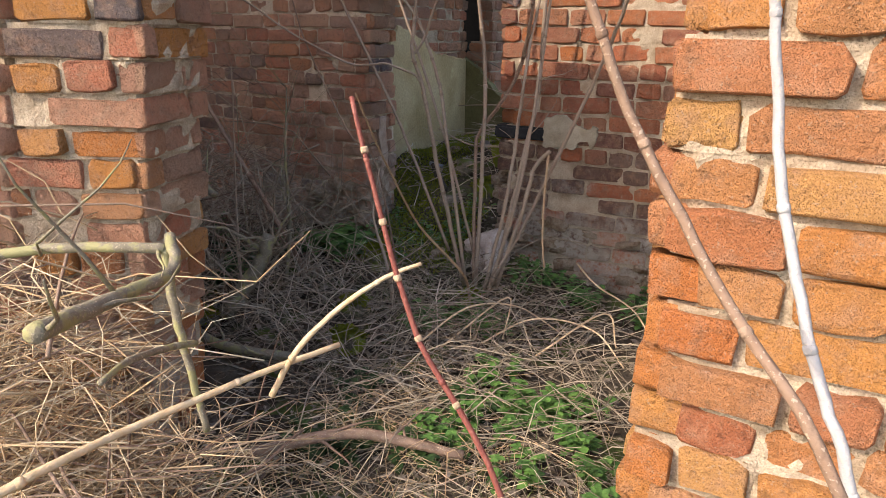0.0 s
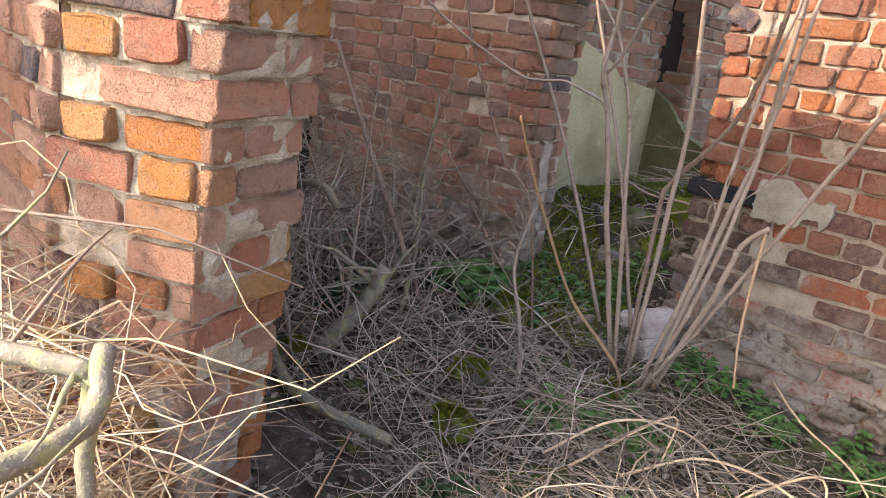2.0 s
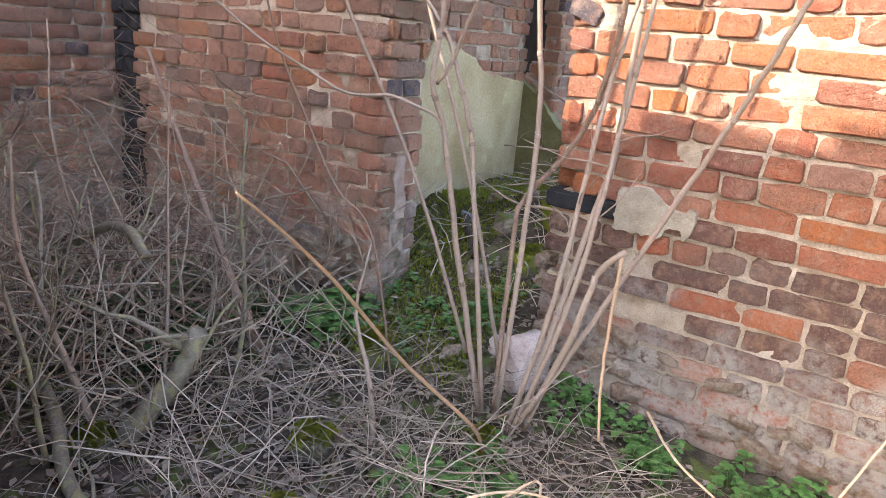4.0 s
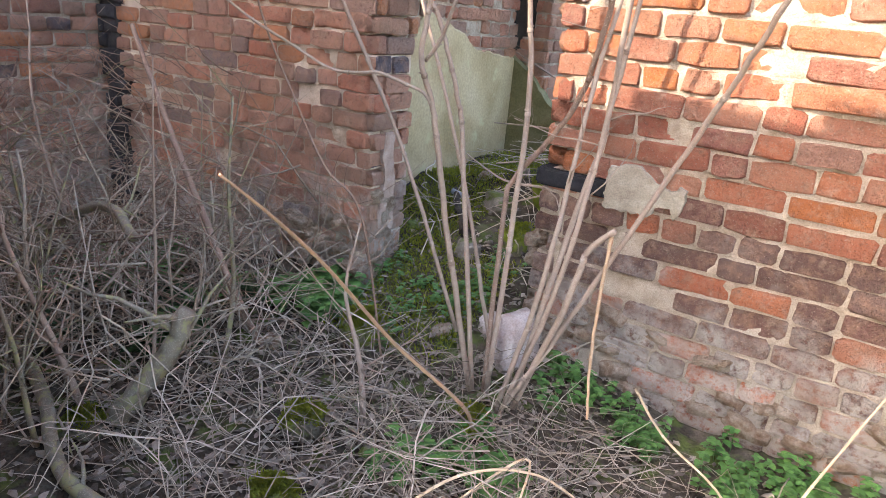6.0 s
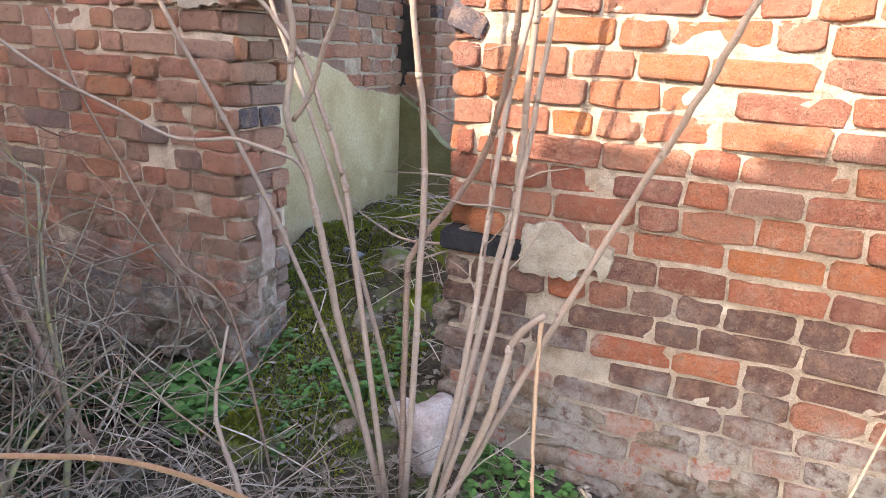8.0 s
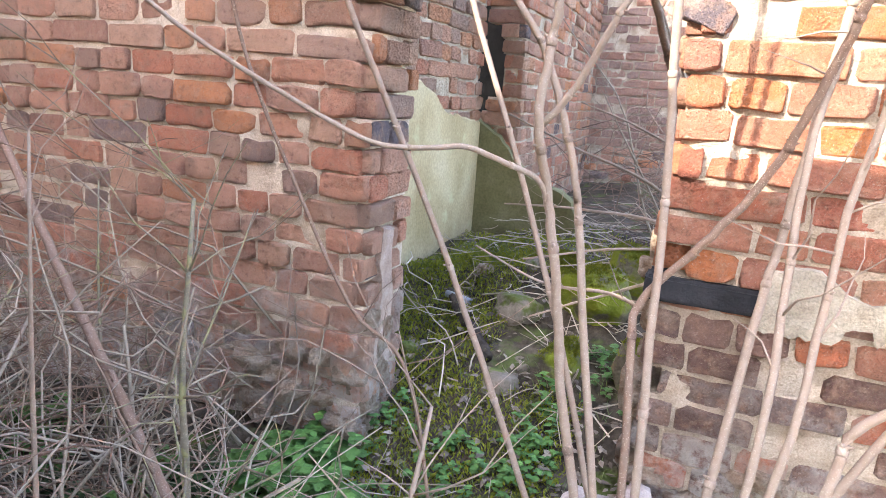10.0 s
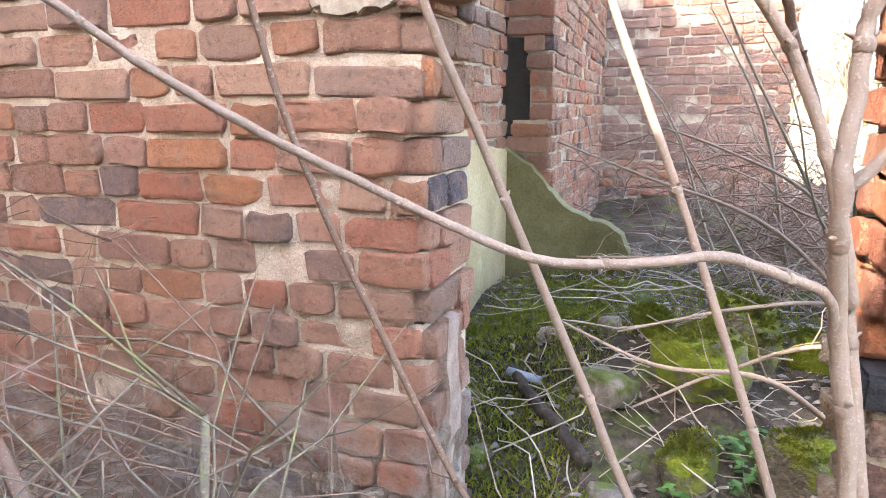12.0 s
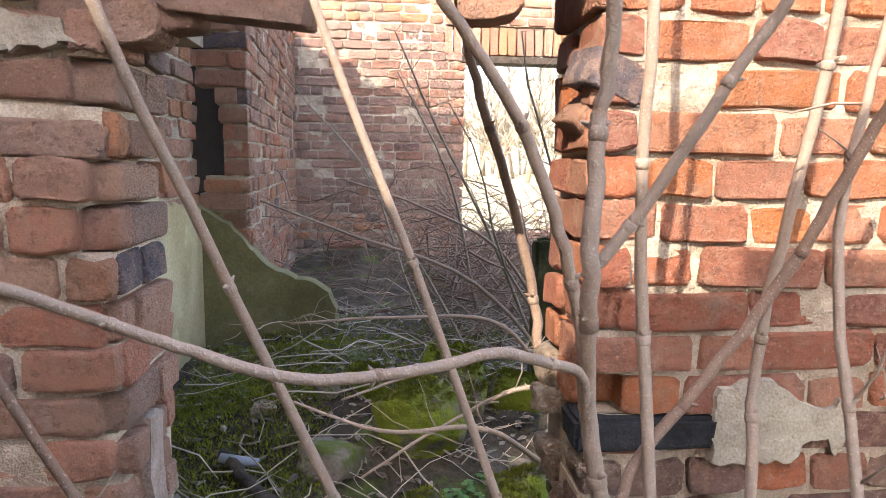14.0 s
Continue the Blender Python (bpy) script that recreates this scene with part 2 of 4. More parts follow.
GRASS = leaf_material("young_grass", (0.07, 0.12, 0.03), (0.16, 0.20, 0.06))
FIELD = plain_material("dry_field_grass", [(0.3, (0.42, 0.36, 0.19)), (0.7, (0.58, 0.50, 0.30))], 0.4, 3.0, 0.9, 0.05)

# ---------------------------------------------------------------- mesh helpers


def mesh_ob(name, verts, faces, mat, parent=None, smooth=False):
    me = bpy.data.meshes.new(name)
    me.from_pydata([tuple(v) for v in verts], [], [tuple(f) for f in faces])
    me.materials.append(mat)
    if smooth:
        me.shade_smooth()
    ob = new(name, me)
    if parent:
        ob.parent = parent
    return ob


def part(name, bm, mat, parent, label=""):
    me = bpy.data.meshes.new(name)
    bm.to_mesh(me)
    bm.free()
    me.materials.append(mat)
    ob = new(name, me)
    ob.parent = parent
    if label:
        ob["label"] = label
    return ob


def thing(name, at, label, category, kind="", group=""):
    ob = new(name)
    ob.matrix_basis = at if isinstance(at, Matrix) else Matrix.Translation(at)
    ob.empty_display_size = 0.1
    return tagged(ob, label, category, group, kind)


class Bag:
    """Gathers plain geometry for one mesh."""

    def __init__(self):
        self.v, self.f = [], []

    def add(self, verts, faces):
        k = len(self.v)
        self.v.extend(verts)
        self.f.extend([tuple(i + k for i in f) for f in faces])

    def tube(self, pts, radii, sides=6):
        """A tapered tube along pts with closed ends."""
        pts = [Vector(p) for p in pts]
        k, ring = len(self.v), []
        up = Vector((0.31, 0.22, 0.92))
        for i, p in enumerate(pts):
            d = (pts[min(i + 1, len(pts) - 1)] - pts[max(i - 1, 0)]).normalized()
            a = d.cross(up)
            a = a.normalized() if a.length > 1e-4 else Vector((1, 0, 0))
            b = d.cross(a)
            r = radii[i] if isinstance(radii, (list, tuple)) else radii
            for s in range(sides):
                w = 2 * math.pi * s / sides
                self.v.append(p + a * (r * math.cos(w)) + b * (r * math.sin(w)))
        for i in range(len(pts) - 1):
            for s in range(sides):
                s2 = (s + 1) % sides
                self.f.append((k + i * sides + s, k + i * sides + s2, k + (i + 1) * sides + s2, k + (i + 1) * sides + s))
        self.f.append(tuple(k + s for s in reversed(range(sides))))
        e = k + (len(pts) - 1) * sides
        self.f.append(tuple(e + s for s in range(sides)))

    def leaf(self, at, d, up, length, width, fold=0.2):
        """A pointed leaf of four triangles, folded along its rib."""
        d = d.normalized()
        s = d.cross(up)
        s = s.normalized() if s.length > 1e-4 else Vector((1, 0, 0))
        n = s.cross(d)
        k = len(self.v)
        mid = at + d * (length * 0.42) - n * (width * fold)
        tip = at + d * length - n * (length * 0.15)
        self.v += [at, mid, tip, at + d * (length * 0.36) + s * (width / 2), at + d * (length * 0.36) - s * (width / 2),
                   at + d * (length * 0.72) + s * (width * 0.3) - n * (length * 0.05), at + d * (length * 0.72) - s * (width * 0.3) - n * (length * 0.05)]
        self.f += [(k, k + 3, k + 1), (k, k + 1, k + 4), (k + 3, k + 5, k + 1), (k + 1, k + 6, k + 4), (k + 5, k + 2, k + 1), (k + 1, k + 2, k + 6)]

    def put(self, name, mat, parent=None, smooth=True):
        return mesh_ob(name, self.v, self.f, mat, parent, smooth)


def bent(p0, p1, rng, wob=0.05, n=7, sag=0.0):
    """Points from p0 to p1 with crooked growth."""
    p0, p1 = Vector(p0), Vector(p1)
    d = p1 - p0
    L = d.length
    a = Vector((rng.uniform(-1, 1), rng.uniform(-1, 1), rng.uniform(-1, 1)))
    b = Vector((rng.uniform(-1, 1), rng.uniform(-1, 1), rng.uniform(-1, 1)))
    f1, f2 = rng.uniform(2.0, 4.0), rng.uniform(5.0, 9.0)
    out = []
    for i in range(n):
        t = i / (n - 1)
        e = math.sin(math.pi * t)
        out.append(p0 + d * t + a * (wob * L * e * math.sin(f1 * t)) + b * (wob * L * 0.35 * e * math.sin(f2 * t)) + Vector((0, 0, -sag * L * e)))
    return out


def smooth_line(pts, per=4):
    """Catmull-Rom through pts."""
    p = [Vector(q) for q in pts]
    p = [p[0] * 2 - p[1]] + p + [p[-1] * 2 - p[-2]]
    out = []
    for i in range(1, len(p) - 2):
        for k in range(per):
            t = k / per
            out.append(0.5 * (2 * p[i] + (p[i + 1] - p[i - 1]) * t + (2 * p[i - 1] - 5 * p[i] + 4 * p[i + 1] - p[i + 2]) * t * t + (3 * p[i] - p[i - 1] - 3 * p[i + 1] + p[i + 2]) * t ** 3))
    out.append(p[-2])
    return out


def lump(size, rng, rough=0.18, flat=1.0, sub=3):
    """An uneven stone or clod."""
    bm = bmesh.new()
    bmesh.ops.create_icosphere(bm, subdivisions=sub, radius=1.0)
    off = Vector((rng.uniform(0, 50), rng.uniform(0, 50), 0))
    for v in bm.verts:
        c = v.co.copy()
        k = 1 + rough * 2.0 * noise.noise(c * 1.1 + off) + rough * noise.noise(c * 2.7 + off)
        q = c * k
        q = Vector([math.copysign(min(abs(a), 0.82) , a) for a in q])
        v.co = Vector((q.x * size[0], q.y * size[1], q.z * size[2] * flat))
    for f in bm.faces:
        f.smooth = True
    return bm


def ground_z(x, y):
    """The height of the rubble-strewn ground."""
    z = 0.06 * noise.noise(Vector((x * 1.3, y * 1.3, 0.0))) + 0.03 * noise.noise(Vector((x * 3.7, y * 3.7, 5.0)))
    k = max(0.0, min(1.0, (y + 0.7) / 1.1))
    z += 0.16 * k * k * (3 - 2 * k) * max(0.0, min(1.0, 1 - abs(x + 0.1) / 1.3))       # the heap in the doorway
    if y > 0.0:
        z += 0.27 * min(1.0, y / 0.9)
    if y < -2.2:
        z -= 0.10 * min(1.0, (-2.2 - y) / 1.0)
    return z

# ---------------------------------------------------------------- brick walls
COURSE = 0.077
RNG = random.Random(7)


def brick_mesh(name, size, rng, worn=0.0040):
    """A worn brick with an uneven rounded outline; its front is at y = 0 and its lower left at x = z = 0."""
    L, D, H = size
    r = [rng.uniform(0.004, 0.012) for _ in range(4)]
    if rng.random() < 0.35:
        r[rng.randrange(4)] = rng.uniform(0.014, 0.024)      # a knocked-off corner
    sag = [rng.uniform(-worn, worn) for _ in range(2)]
    ring = [(r[0], 0), (L * rng.uniform(0.35, 0.65), sag[0]), (L - r[1], 0), (L, r[1]), (L, H - r[2]), (L - r[2], H), (L * rng.uniform(0.35, 0.65), H + sag[1]), (r[3], H), (0, H - r[3]), (0, r[0])]
    ring = [(x + rng.uniform(-worn, worn), z + rng.uniform(-worn, worn) * 0.8) for x, z in ring]
    tilt, n = (rng.uniform(-0.004, 0.004), rng.uniform(-0.003, 0.003)), len(ring)
    inset = rng.uniform(0.0025, 0.006)
    v = []
    for x, z in ring:
        a, b = (x - L / 2) / (L / 2), (z - H / 2) / (H / 2)
        v.append((x - a * inset, tilt[0] * a + tilt[1] * b + rng.uniform(-0.0015, 0.002), z - b * inset))
    for x, z in ring:
        v.append((x, rng.uniform(0.004, 0.009), z))
    for x, z in ring:
        v.append((x, D, z))
    f = [tuple(range(n))]
    for k in range(2):
        for i in range(n):
            j = (i + 1) % n
            f.append((k * n + j, k * n + i, (k + 1) * n + i, (k + 1) * n + j))
    me = bpy.data.meshes.new(name)
    me.from_pydata(v, [], f)
    me.shade_smooth()
    me.polygons[0].use_smooth = False
    return me


KINDS = {"s": 0.228, "t": 0.165, "h": 0.110}
BRICKS = {k: [brick_mesh("brick", (w, 0.105, 0.0665), RNG) for _ in range(10)] for k, w in KINDS.items()}
FAR_OF = {id(BRICKS): BRICK_FAR}
for shapes in BRICKS.values():
    for me in shapes:
        me.materials.append(BRICK)


def brick_set(mat, far):
    """The same bricks in another clay."""
    out = {}
    for k, shapes in BRICKS.items():
        out[k] = []
        for me in shapes:
            me2 = me.copy()
            me2.materials.clear()
            me2.materials.append(mat)
            out[k].append(me2)
    FAR_OF[id(out)] = far
    return out


BRICKS_SUN = brick_set(BRICK_SUN, BRICK_SUN_FAR)
BRICKS_GREY = brick_set(BRICK_GREY, BRICK_FAR)
BRICKS_RED = brick_set(BRICK_RED, BRICK_RED_FAR)
BRICKS_DARK = brick_set(BRICK_DARK, BRICK_DARK_FAR)


def lay(parent, turn, length, z0, z1, seed, keep=None, near=None, phase=0.0, thick=0.25, shapes=None, core=True, lean=0.0, gap=0.010, proud=0.006, far_mat=None, pattern="shhthsht", limit=300, inset=0.009,
        edge=None, pick=None, rough=0.008, mortar=None):
    """Lays courses of brick on one face of a wall, with lime mortar smeared between them. turn: the face's frame under the wall: x along the face, y into the wall.
    edge(z): where a course begins; pick(u, z, rng): the bricks for a spot."""
    rng = random.Random(seed)
    shapes = shapes or BRICKS
    keep = keep or (lambda u, z: True)
    near = near or (lambda u, z: False)
    bags, body, count = {}, Bag(), 0
    n0 = math.floor((z0 - phase) / COURSE)
    for n in range(n0, math.ceil((z1 - phase) / COURSE)):
        z = phase + n * COURSE
        u0 = edge(z) if edge else 0.0
        u = u0 - rng.uniform(0, 0.2)
        spans = []
        shift = Matrix.Translation((lean * (z - 0.75), 0, 0)) @ turn
        while u < length:
            k = rng.choice(pattern)
            w = KINDS[k] * rng.uniform(0.93, 1.05)
            if u < u0:
                if u + w < u0 + 0.04:
                    u += w + gap
                    continue
                w, u = w + u - u0, u0
            if u + w > length:
                w = length - u
            if w < 0.035:
                break
            mid, zm = u + w / 2, z + 0.032
            if keep(mid, zm):
                if spans and abs(spans[-1][1] - u) < 0.04:
                    spans[-1][1] = u + w
                else:
                    spans.append([u, u + w])
                if rng.random() > 0.012:
                    group = pick(mid, zm, rng) if pick else shapes
                    me = rng.choice(group[k])
                    deep = rng.uniform(-proud * 1.2, 0.003) + (rng.uniform(0.004, 0.016) if rng.random() < 0.10 else 0.0)
                    m = shift @ Matrix.LocRotScale(Vector((u, deep, z + 0.0045 + rng.uniform(-0.0025, 0.0025))),
                                                  Euler((radians(rng.uniform(-2.2, 2.2)), radians(rng.uniform(-1.5, 1.5)), radians(rng.uniform(-1.6, 1.6)))),
                                                  Vector((w / KINDS[k], 1, rng.uniform(0.92, 1.06))))
                    if near(mid, zm) and count < limit:
                        ob = new("brick", me)
                        ob.parent = parent
                        ob.matrix_local = m
                        count += 1
                    else:
                        bag = bags.setdefault(id(group), Bag())
                        bag.add([m @ v.co for v in me.vertices], [tuple(p.vertices) for p in me.polygons])
            u += w + gap
        if core:
            za, zb = max(z, z0), min(z + COURSE, z1) + 0.001
            for a, b in spans:
                q = [shift @ Vector(c) for c in ((a + 0.004, inset + 0.014, za), (b - 0.004, inset + 0.014, za), (b - 0.004, thick - 0.012, za), (a + 0.004, thick - 0.012, za),
                                                (a + 0.004, inset + 0.014, zb), (b - 0.004, inset + 0.014, zb), (b - 0.004, thick - 0.012, zb), (a + 0.004, thick - 0.012, zb))]
                body.add(q, [(0, 3, 2, 1), (4, 5, 6, 7), (0, 1, 5, 4), (1, 2, 6, 5), (2, 3, 7, 6), (3, 0, 4, 7)])
                cols, lev = max(2, int((b - a) / 0.028) + 1), (za, za + 0.012, za + 0.045, zb - 0.012, zb)
                q = []
                for zz in lev:
                    for c in range(cols):
                        uu = a + 0.004 + (b - a - 0.008) * c / (cols - 1)
                        if c in (0, cols - 1):
                            y = inset + 0.010
                        else:
                            y = inset + rough * (0.9 * noise.noise(Vector((uu * 9, zz * 14, seed))) + 0.7 * noise.noise(Vector((uu * 31, zz * 37, seed + 5))))
                        q.append(shift @ Vector((uu, y, zz)))
                body.add(q, [(r * cols + c, r * cols + c + 1, (r + 1) * cols + c + 1, (r + 1) * cols + c) for r in range(4) for c in range(cols - 1)])
    for key, bag in bags.items():
        tagged(bag.put("bricks", far_mat or FAR_OF[key], parent, True), kind="stuff")
    if body.v:
        body.put("mortar", mortar or MORTAR, parent, False)


# ---------------------------------------------------------------- structure
def ident():
    return Matrix.Identity(4)


def ragged(u, z, amp=0.05, f=5.0, seed=0.0):
    return amp * noise.noise(Vector((u * f, z * f, seed)))


# wall between the yard and the inner room, with the doorway
wl_ = thing("wall_middle_left", (-2.30, 0, 0), "weathered red brick wall with washed-out lime mortar and a hole", "wall", "structure")
# near-black bricks and joints in a strip at the corner end
lay(wl_, ident(), 0.22, -0.2, 3.6, 13, phase=0.035, thick=0.27, far_mat=NEAR_BLACK, mortar=NEAR_BLACK)
lay(wl_, ident(), 1.92, -0.2, 3.6, 11, keep=lambda u, z: u > 0.22 and u < 1.92 - max(0, 0.10 * noise.noise(Vector((3.1, z * 6, 1)))) and not (1.46 < u < 1.60 and 0.62 < z < 0.68),
    near=lambda u, z: u > 0.35 and 0.12 < z < 1.65, phase=0.035, thick=0.27, pattern="shhththt", rough=0.006, inset=0.009, proud=0.010, gap=0.013, mortar=PALE_MORTAR)
# its door reveal
lay(wl_, Matrix.Translation((1.928, 0.02, 0)) @ pose(0, 0, 0, 0, 0, 90), 0.25, 0.0, 1.5, 12, phase=0.035, core=False, near=lambda u, z: True, limit=60)

wr_ = thing("wall_middle_right", (0.36, 0, 0), "red brick wall beside the doorway, pale with lime at its foot", "wall", "structure")
def right_clay(u, z, rng):
    """Red above, dark frost-burnt brick in the courses below the render patch."""
    low = 0.70 + 0.12 * noise.noise(Vector((u * 2.3, 0.0, 4.0)))
    return BRICKS_DARK if z < low and rng.random() < 0.86 else BRICKS_RED


def right_edge(z):
    return 0.050 + 0.035 * noise.noise(Vector((1.7, round(z / COURSE) * 1.37, 3)))


lay(wr_, ident(), 3.3, -0.2, 3.2, 21, edge=right_edge, pick=right_clay,
    near=lambda u, z: u < 1.7 and 0.12 < z < 1.75, phase=0.977 - 12 * COURSE, thick=0.27, rough=0.009)
lay(wr_, Matrix.Translation((0.035, 0.25, 0)) @ pose(0, 0, 0, 0, 0, -90), 0.24, 0.75, 1.6, 22, phase=0.977 - 12 * COURSE, core=False, near=lambda u, z: True, limit=60, shapes=BRICKS_RED)

wo_ = thing("wall_over_door", (-0.40, 0, 0), "broken brickwork hanging over the doorway", "wall", "structure")
lay(wo_, ident(), 0.80, 1.40, 3.2, 31, keep=lambda u, z: z > 1.50 + 0.05 * noise.noise(Vector((u * 5, 0, 2))) - (0.10 if u < 0.12 else 0), near=lambda u, z: z < 1.7,
    phase=0.977 - 12 * COURSE, thick=0.27, limit=60)

# front wall of the yard: the end of its left length and the right pier
fl_ = thing("wall_front_left", (0.05, -2.13, 0), "broken end of an orange-red brick wall with crumbling mortar", "wall", "structure")
E1 = pose(0, 0, 0, 0, 0, 27)
def front_clay(u, z, rng):
    return BRICKS_SUN if rng.random() < 0.45 else BRICKS


lay(fl_, E1, 0.33, -0.2, 2.85, 41, pick=front_clay, gap=0.013, rough=0.013, keep=lambda u, z: u < 0.33 + ragged(0, z, 0.05, 8, 4), near=lambda u, z: z < 1.6, phase=0.03, thick=0.24, limit=120, proud=0.012, lean=0.16)
E2 = Matrix.Translation(E1 @ Vector((0.335, 0.0, 0))) @ pose(0, 0, 0, 0, 0, 105)
lay(fl_, E2, 0.26, -0.2, 2.85, 42, pick=front_clay, inset=0.005, rough=0.02, near=lambda u, z: z < 1.6, phase=0.03, thick=0.2, core=True, limit=80, lean=0.16)
E3 = pose(0, 0, 0, 0, 0, -5) @ Matrix.Translation((-1.62, 0, 0))
lay(fl_, E3, 1.62, -0.2, 3.0, 43, keep=lambda u, z: u > 0.04 + 0.05 * noise.noise(Vector((0, z * 5, 9))) and z < 2.40 + 0.22 * u, near=lambda u, z: z < 1.5, phase=0.03, thick=0.25, limit=200, proud=0.012, lean=0.16)

fr_ = thing("wall_front_right", (1.555, -2.04, 0), "sunlit orange brick pier with thick pale mortar joints", "wall", "structure")
lay(fr_, ident(), 2.6, -0.3, 2.6, 51, edge=lambda z: 0.02 + 0.05 * noise.noise(Vector((2.2, round(z / COURSE) * 1.31, 3))), gap=0.013, rough=0.013, near=lambda u, z: u < 0.6 and z < 1.5, phase=0.02, thick=0.26, shapes=BRICKS_SUN, proud=0.014)
lay(fr_, Matrix.Translation((0.0, 0.25, 0)) @ pose(0, 0, 0, 0, 0, -90), 0.24, -0.2, 2.6, 52, phase=0.02, core=False, near=lambda u, z: z < 1.5, limit=80, shapes=BRICKS_SUN)

# the yard's left wall
ws_ = thing("wall_yard_left", (-2.31, 0.25, 0), "tall brick wall beside the dark corner strip", "wall", "structure")
lay(ws_, pose(0, 0, 0, 0, 0, 90) @ Matrix.Translation((-4.1, 0, 0)), 4.1, -0.2, 4.7, 61, phase=0.03, thick=0.25)

# an unseen wall stub, added to keep the sun off the front left wall
wx_ = thing("wall_outer_left", (-1.30, -2.28, 0), "unseen brick wall added to shade the front left wall", "wall", "structure")
lay(wx_, pose(0, 0, 0, 0, 0, 90) @ Matrix.Translation((-2.4, 0, 0)), 2.4, -0.2, 2.9, 65, phase=0.03, thick=0.25)

# inner room: left side wall, chimney breast, far wall
iw_ = thing("wall_inner_left", (-0.745, 0.26, 0), "brick side wall of the inner room above a plastered base", "wall", "structure")
lay(iw_, pose(0, 0, 0, 0, 0, 90), 1.64, 0.0, 3.3, 71, near=lambda u, z: 0.8 < z < 1.9, phase=0.03, thick=0.2)
ib_ = thing("wall_chimney_breast", (-0.75, 1.90, 0), "projecting brick chimney breast with a black hole", "wall", "structure")
lay(ib_, ident(), 0.22, 0.3, 3.6, 81, edge=lambda z: 0.105 + 0.02 * math.sin(z * 70) if 1.10 < z < 1.42 else 0.0, phase=0.03, thick=0.13, near=lambda u, z: z < 1.9, pattern="sth")
lay(ib_, Matrix.Translation((0.222, 0.012, 0)) @ pose(0, 0, 0, 0, 0, 93.0), 2.8, 0.3, 3.7, 82, keep=lambda u, z: z < 2.20 + 0.575 * (2.7 - u), phase=0.03, thick=0.12, near=lambda u, z: u < 1.2 and z < 1.8)
bm = bmesh.new()  # a box behind the hole, its deep shade put into a near-black colour
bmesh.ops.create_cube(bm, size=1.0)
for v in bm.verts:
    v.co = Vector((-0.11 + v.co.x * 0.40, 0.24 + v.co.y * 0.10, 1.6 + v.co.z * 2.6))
part("flue", bm, HOLE_SHADE, ib_, "black backing that gives the hole its deep shade")
wf_ = thing("wall_far", (-0.72, 4.70, 0), "half-shaded far brick wall with a window opening", "wall", "structure")
FARTOP = 2.62
lay(wf_, ident(), 1.47, -0.1, FARTOP, 91, keep=lambda u, z: not (u > 1.36 and 2.08 < z < 2.33), near=lambda u, z: 0.7 < z < 2.3, phase=0.03, thick=0.28, shapes=BRICKS_GREY)
lay(wf_, Matrix.Translation((2.38, 0, 0)), 1.3, -0.1, FARTOP, 92, keep=lambda u, z: not (u < 0.12 and 2.08 < z < 2.33), phase=0.03, thick=0.28, shapes=BRICKS_GREY)
lay(wf_, Matrix.Translation((1.47, 0, 0)), 0.91, -0.1, 0.50, 93, phase=0.03, thick=0.28, shapes=BRICKS_GREY)
lay(wf_, Matrix.Translation((1.36, 0, 0)), 1.13, 2.34, FARTOP, 94, phase=0.03, thick=0.28, shapes=BRICKS_GREY)
lay(wf_, Matrix.Translation((1.49, 0.0, 0)) @ pose(0, 0, 0, 0, 0, 90), 0.26, 0.4, 2.03, 95, phase=0.03, core=False, shapes=BRICKS_GREY)
bm = bmesh.new()
bmesh.ops.create_cube(bm, size=1.0)
for v in bm.verts:
    v.co = Vector((v.co.x * 1.24, v.co.y * 0.22, v.co.z * 0.055))
bmesh.ops.bevel(bm, geom=bm.edges[:], offset=0.008, segments=1)
lt = part("lintel", bm, TIMBER, wf_, "dark weathered timber lintel")
lt.location = (1.92, 0.12, 2.06)
rng = random.Random(5)
for i in range(15):  # soldier course over the window
    ob = new("brick", rng.choice(BRICKS["s"]))
    ob.parent = wf_
    ob.matrix_local = Matrix.Translation((1.38 + i * 0.079, rng.uniform(-0.006, 0.004), 2.095)) @ pose(0, 0, 0, 0, -90 + rng.uniform(-2, 2), 0) @ Matrix.Diagonal((1.0, 1, 1, 1))

# ---------------------------------------------------------------- ground
verts, faces = [], []
xs = np.concatenate([np.linspace(-60, -5, 12)[:-1], np.linspace(-5, -1.2, 30)[:-1], np.linspace(-1.2, 2.6, 110)[:-1], np.linspace(2.6, 8, 24)[:-1], np.linspace(8, 80, 12)])
ys = np.concatenate([np.linspace(-40, -4.5, 12)[:-1], np.linspace(-4.5, -3.0, 20)[:-1], np.linspace(-3.0, 2.6, 160)[:-1], np.linspace(2.6, 8, 50)[:-1], np.linspace(8, 160, 20)])
for y in ys:
    for x in xs:
        z = ground_z(x, y) if abs(x) < 9 and abs(y) < 9 else ground_z(max(-9, min(9, x)), max(-9, min(9, y)))
        if -3 < x < 4 and -4 < y < 5:
            z += 0.012 * noise.noise(Vector((x * 14, y * 14, 2))) + 0.008 * noise.noise(Vector((x * 31, y * 31, 7)))
        verts.append((x, y, z))
W = len(xs)
for j in range(len(ys) - 1):
    for i in range(W - 1):
        faces.append((j * W + i, j * W + i + 1, (j + 1) * W + i + 1, (j + 1) * W + i))
gm = mesh_ob("ground", verts, faces, SOIL, None, True)
gm.data.materials.append(FIELD)
for p in gm.data.polygons:
    if p.center.y > 5.0:
        p.material_index = 1
tagged(gm, "dark leaf mould over rubble, running out to a dry field", "ground", kind="structure")
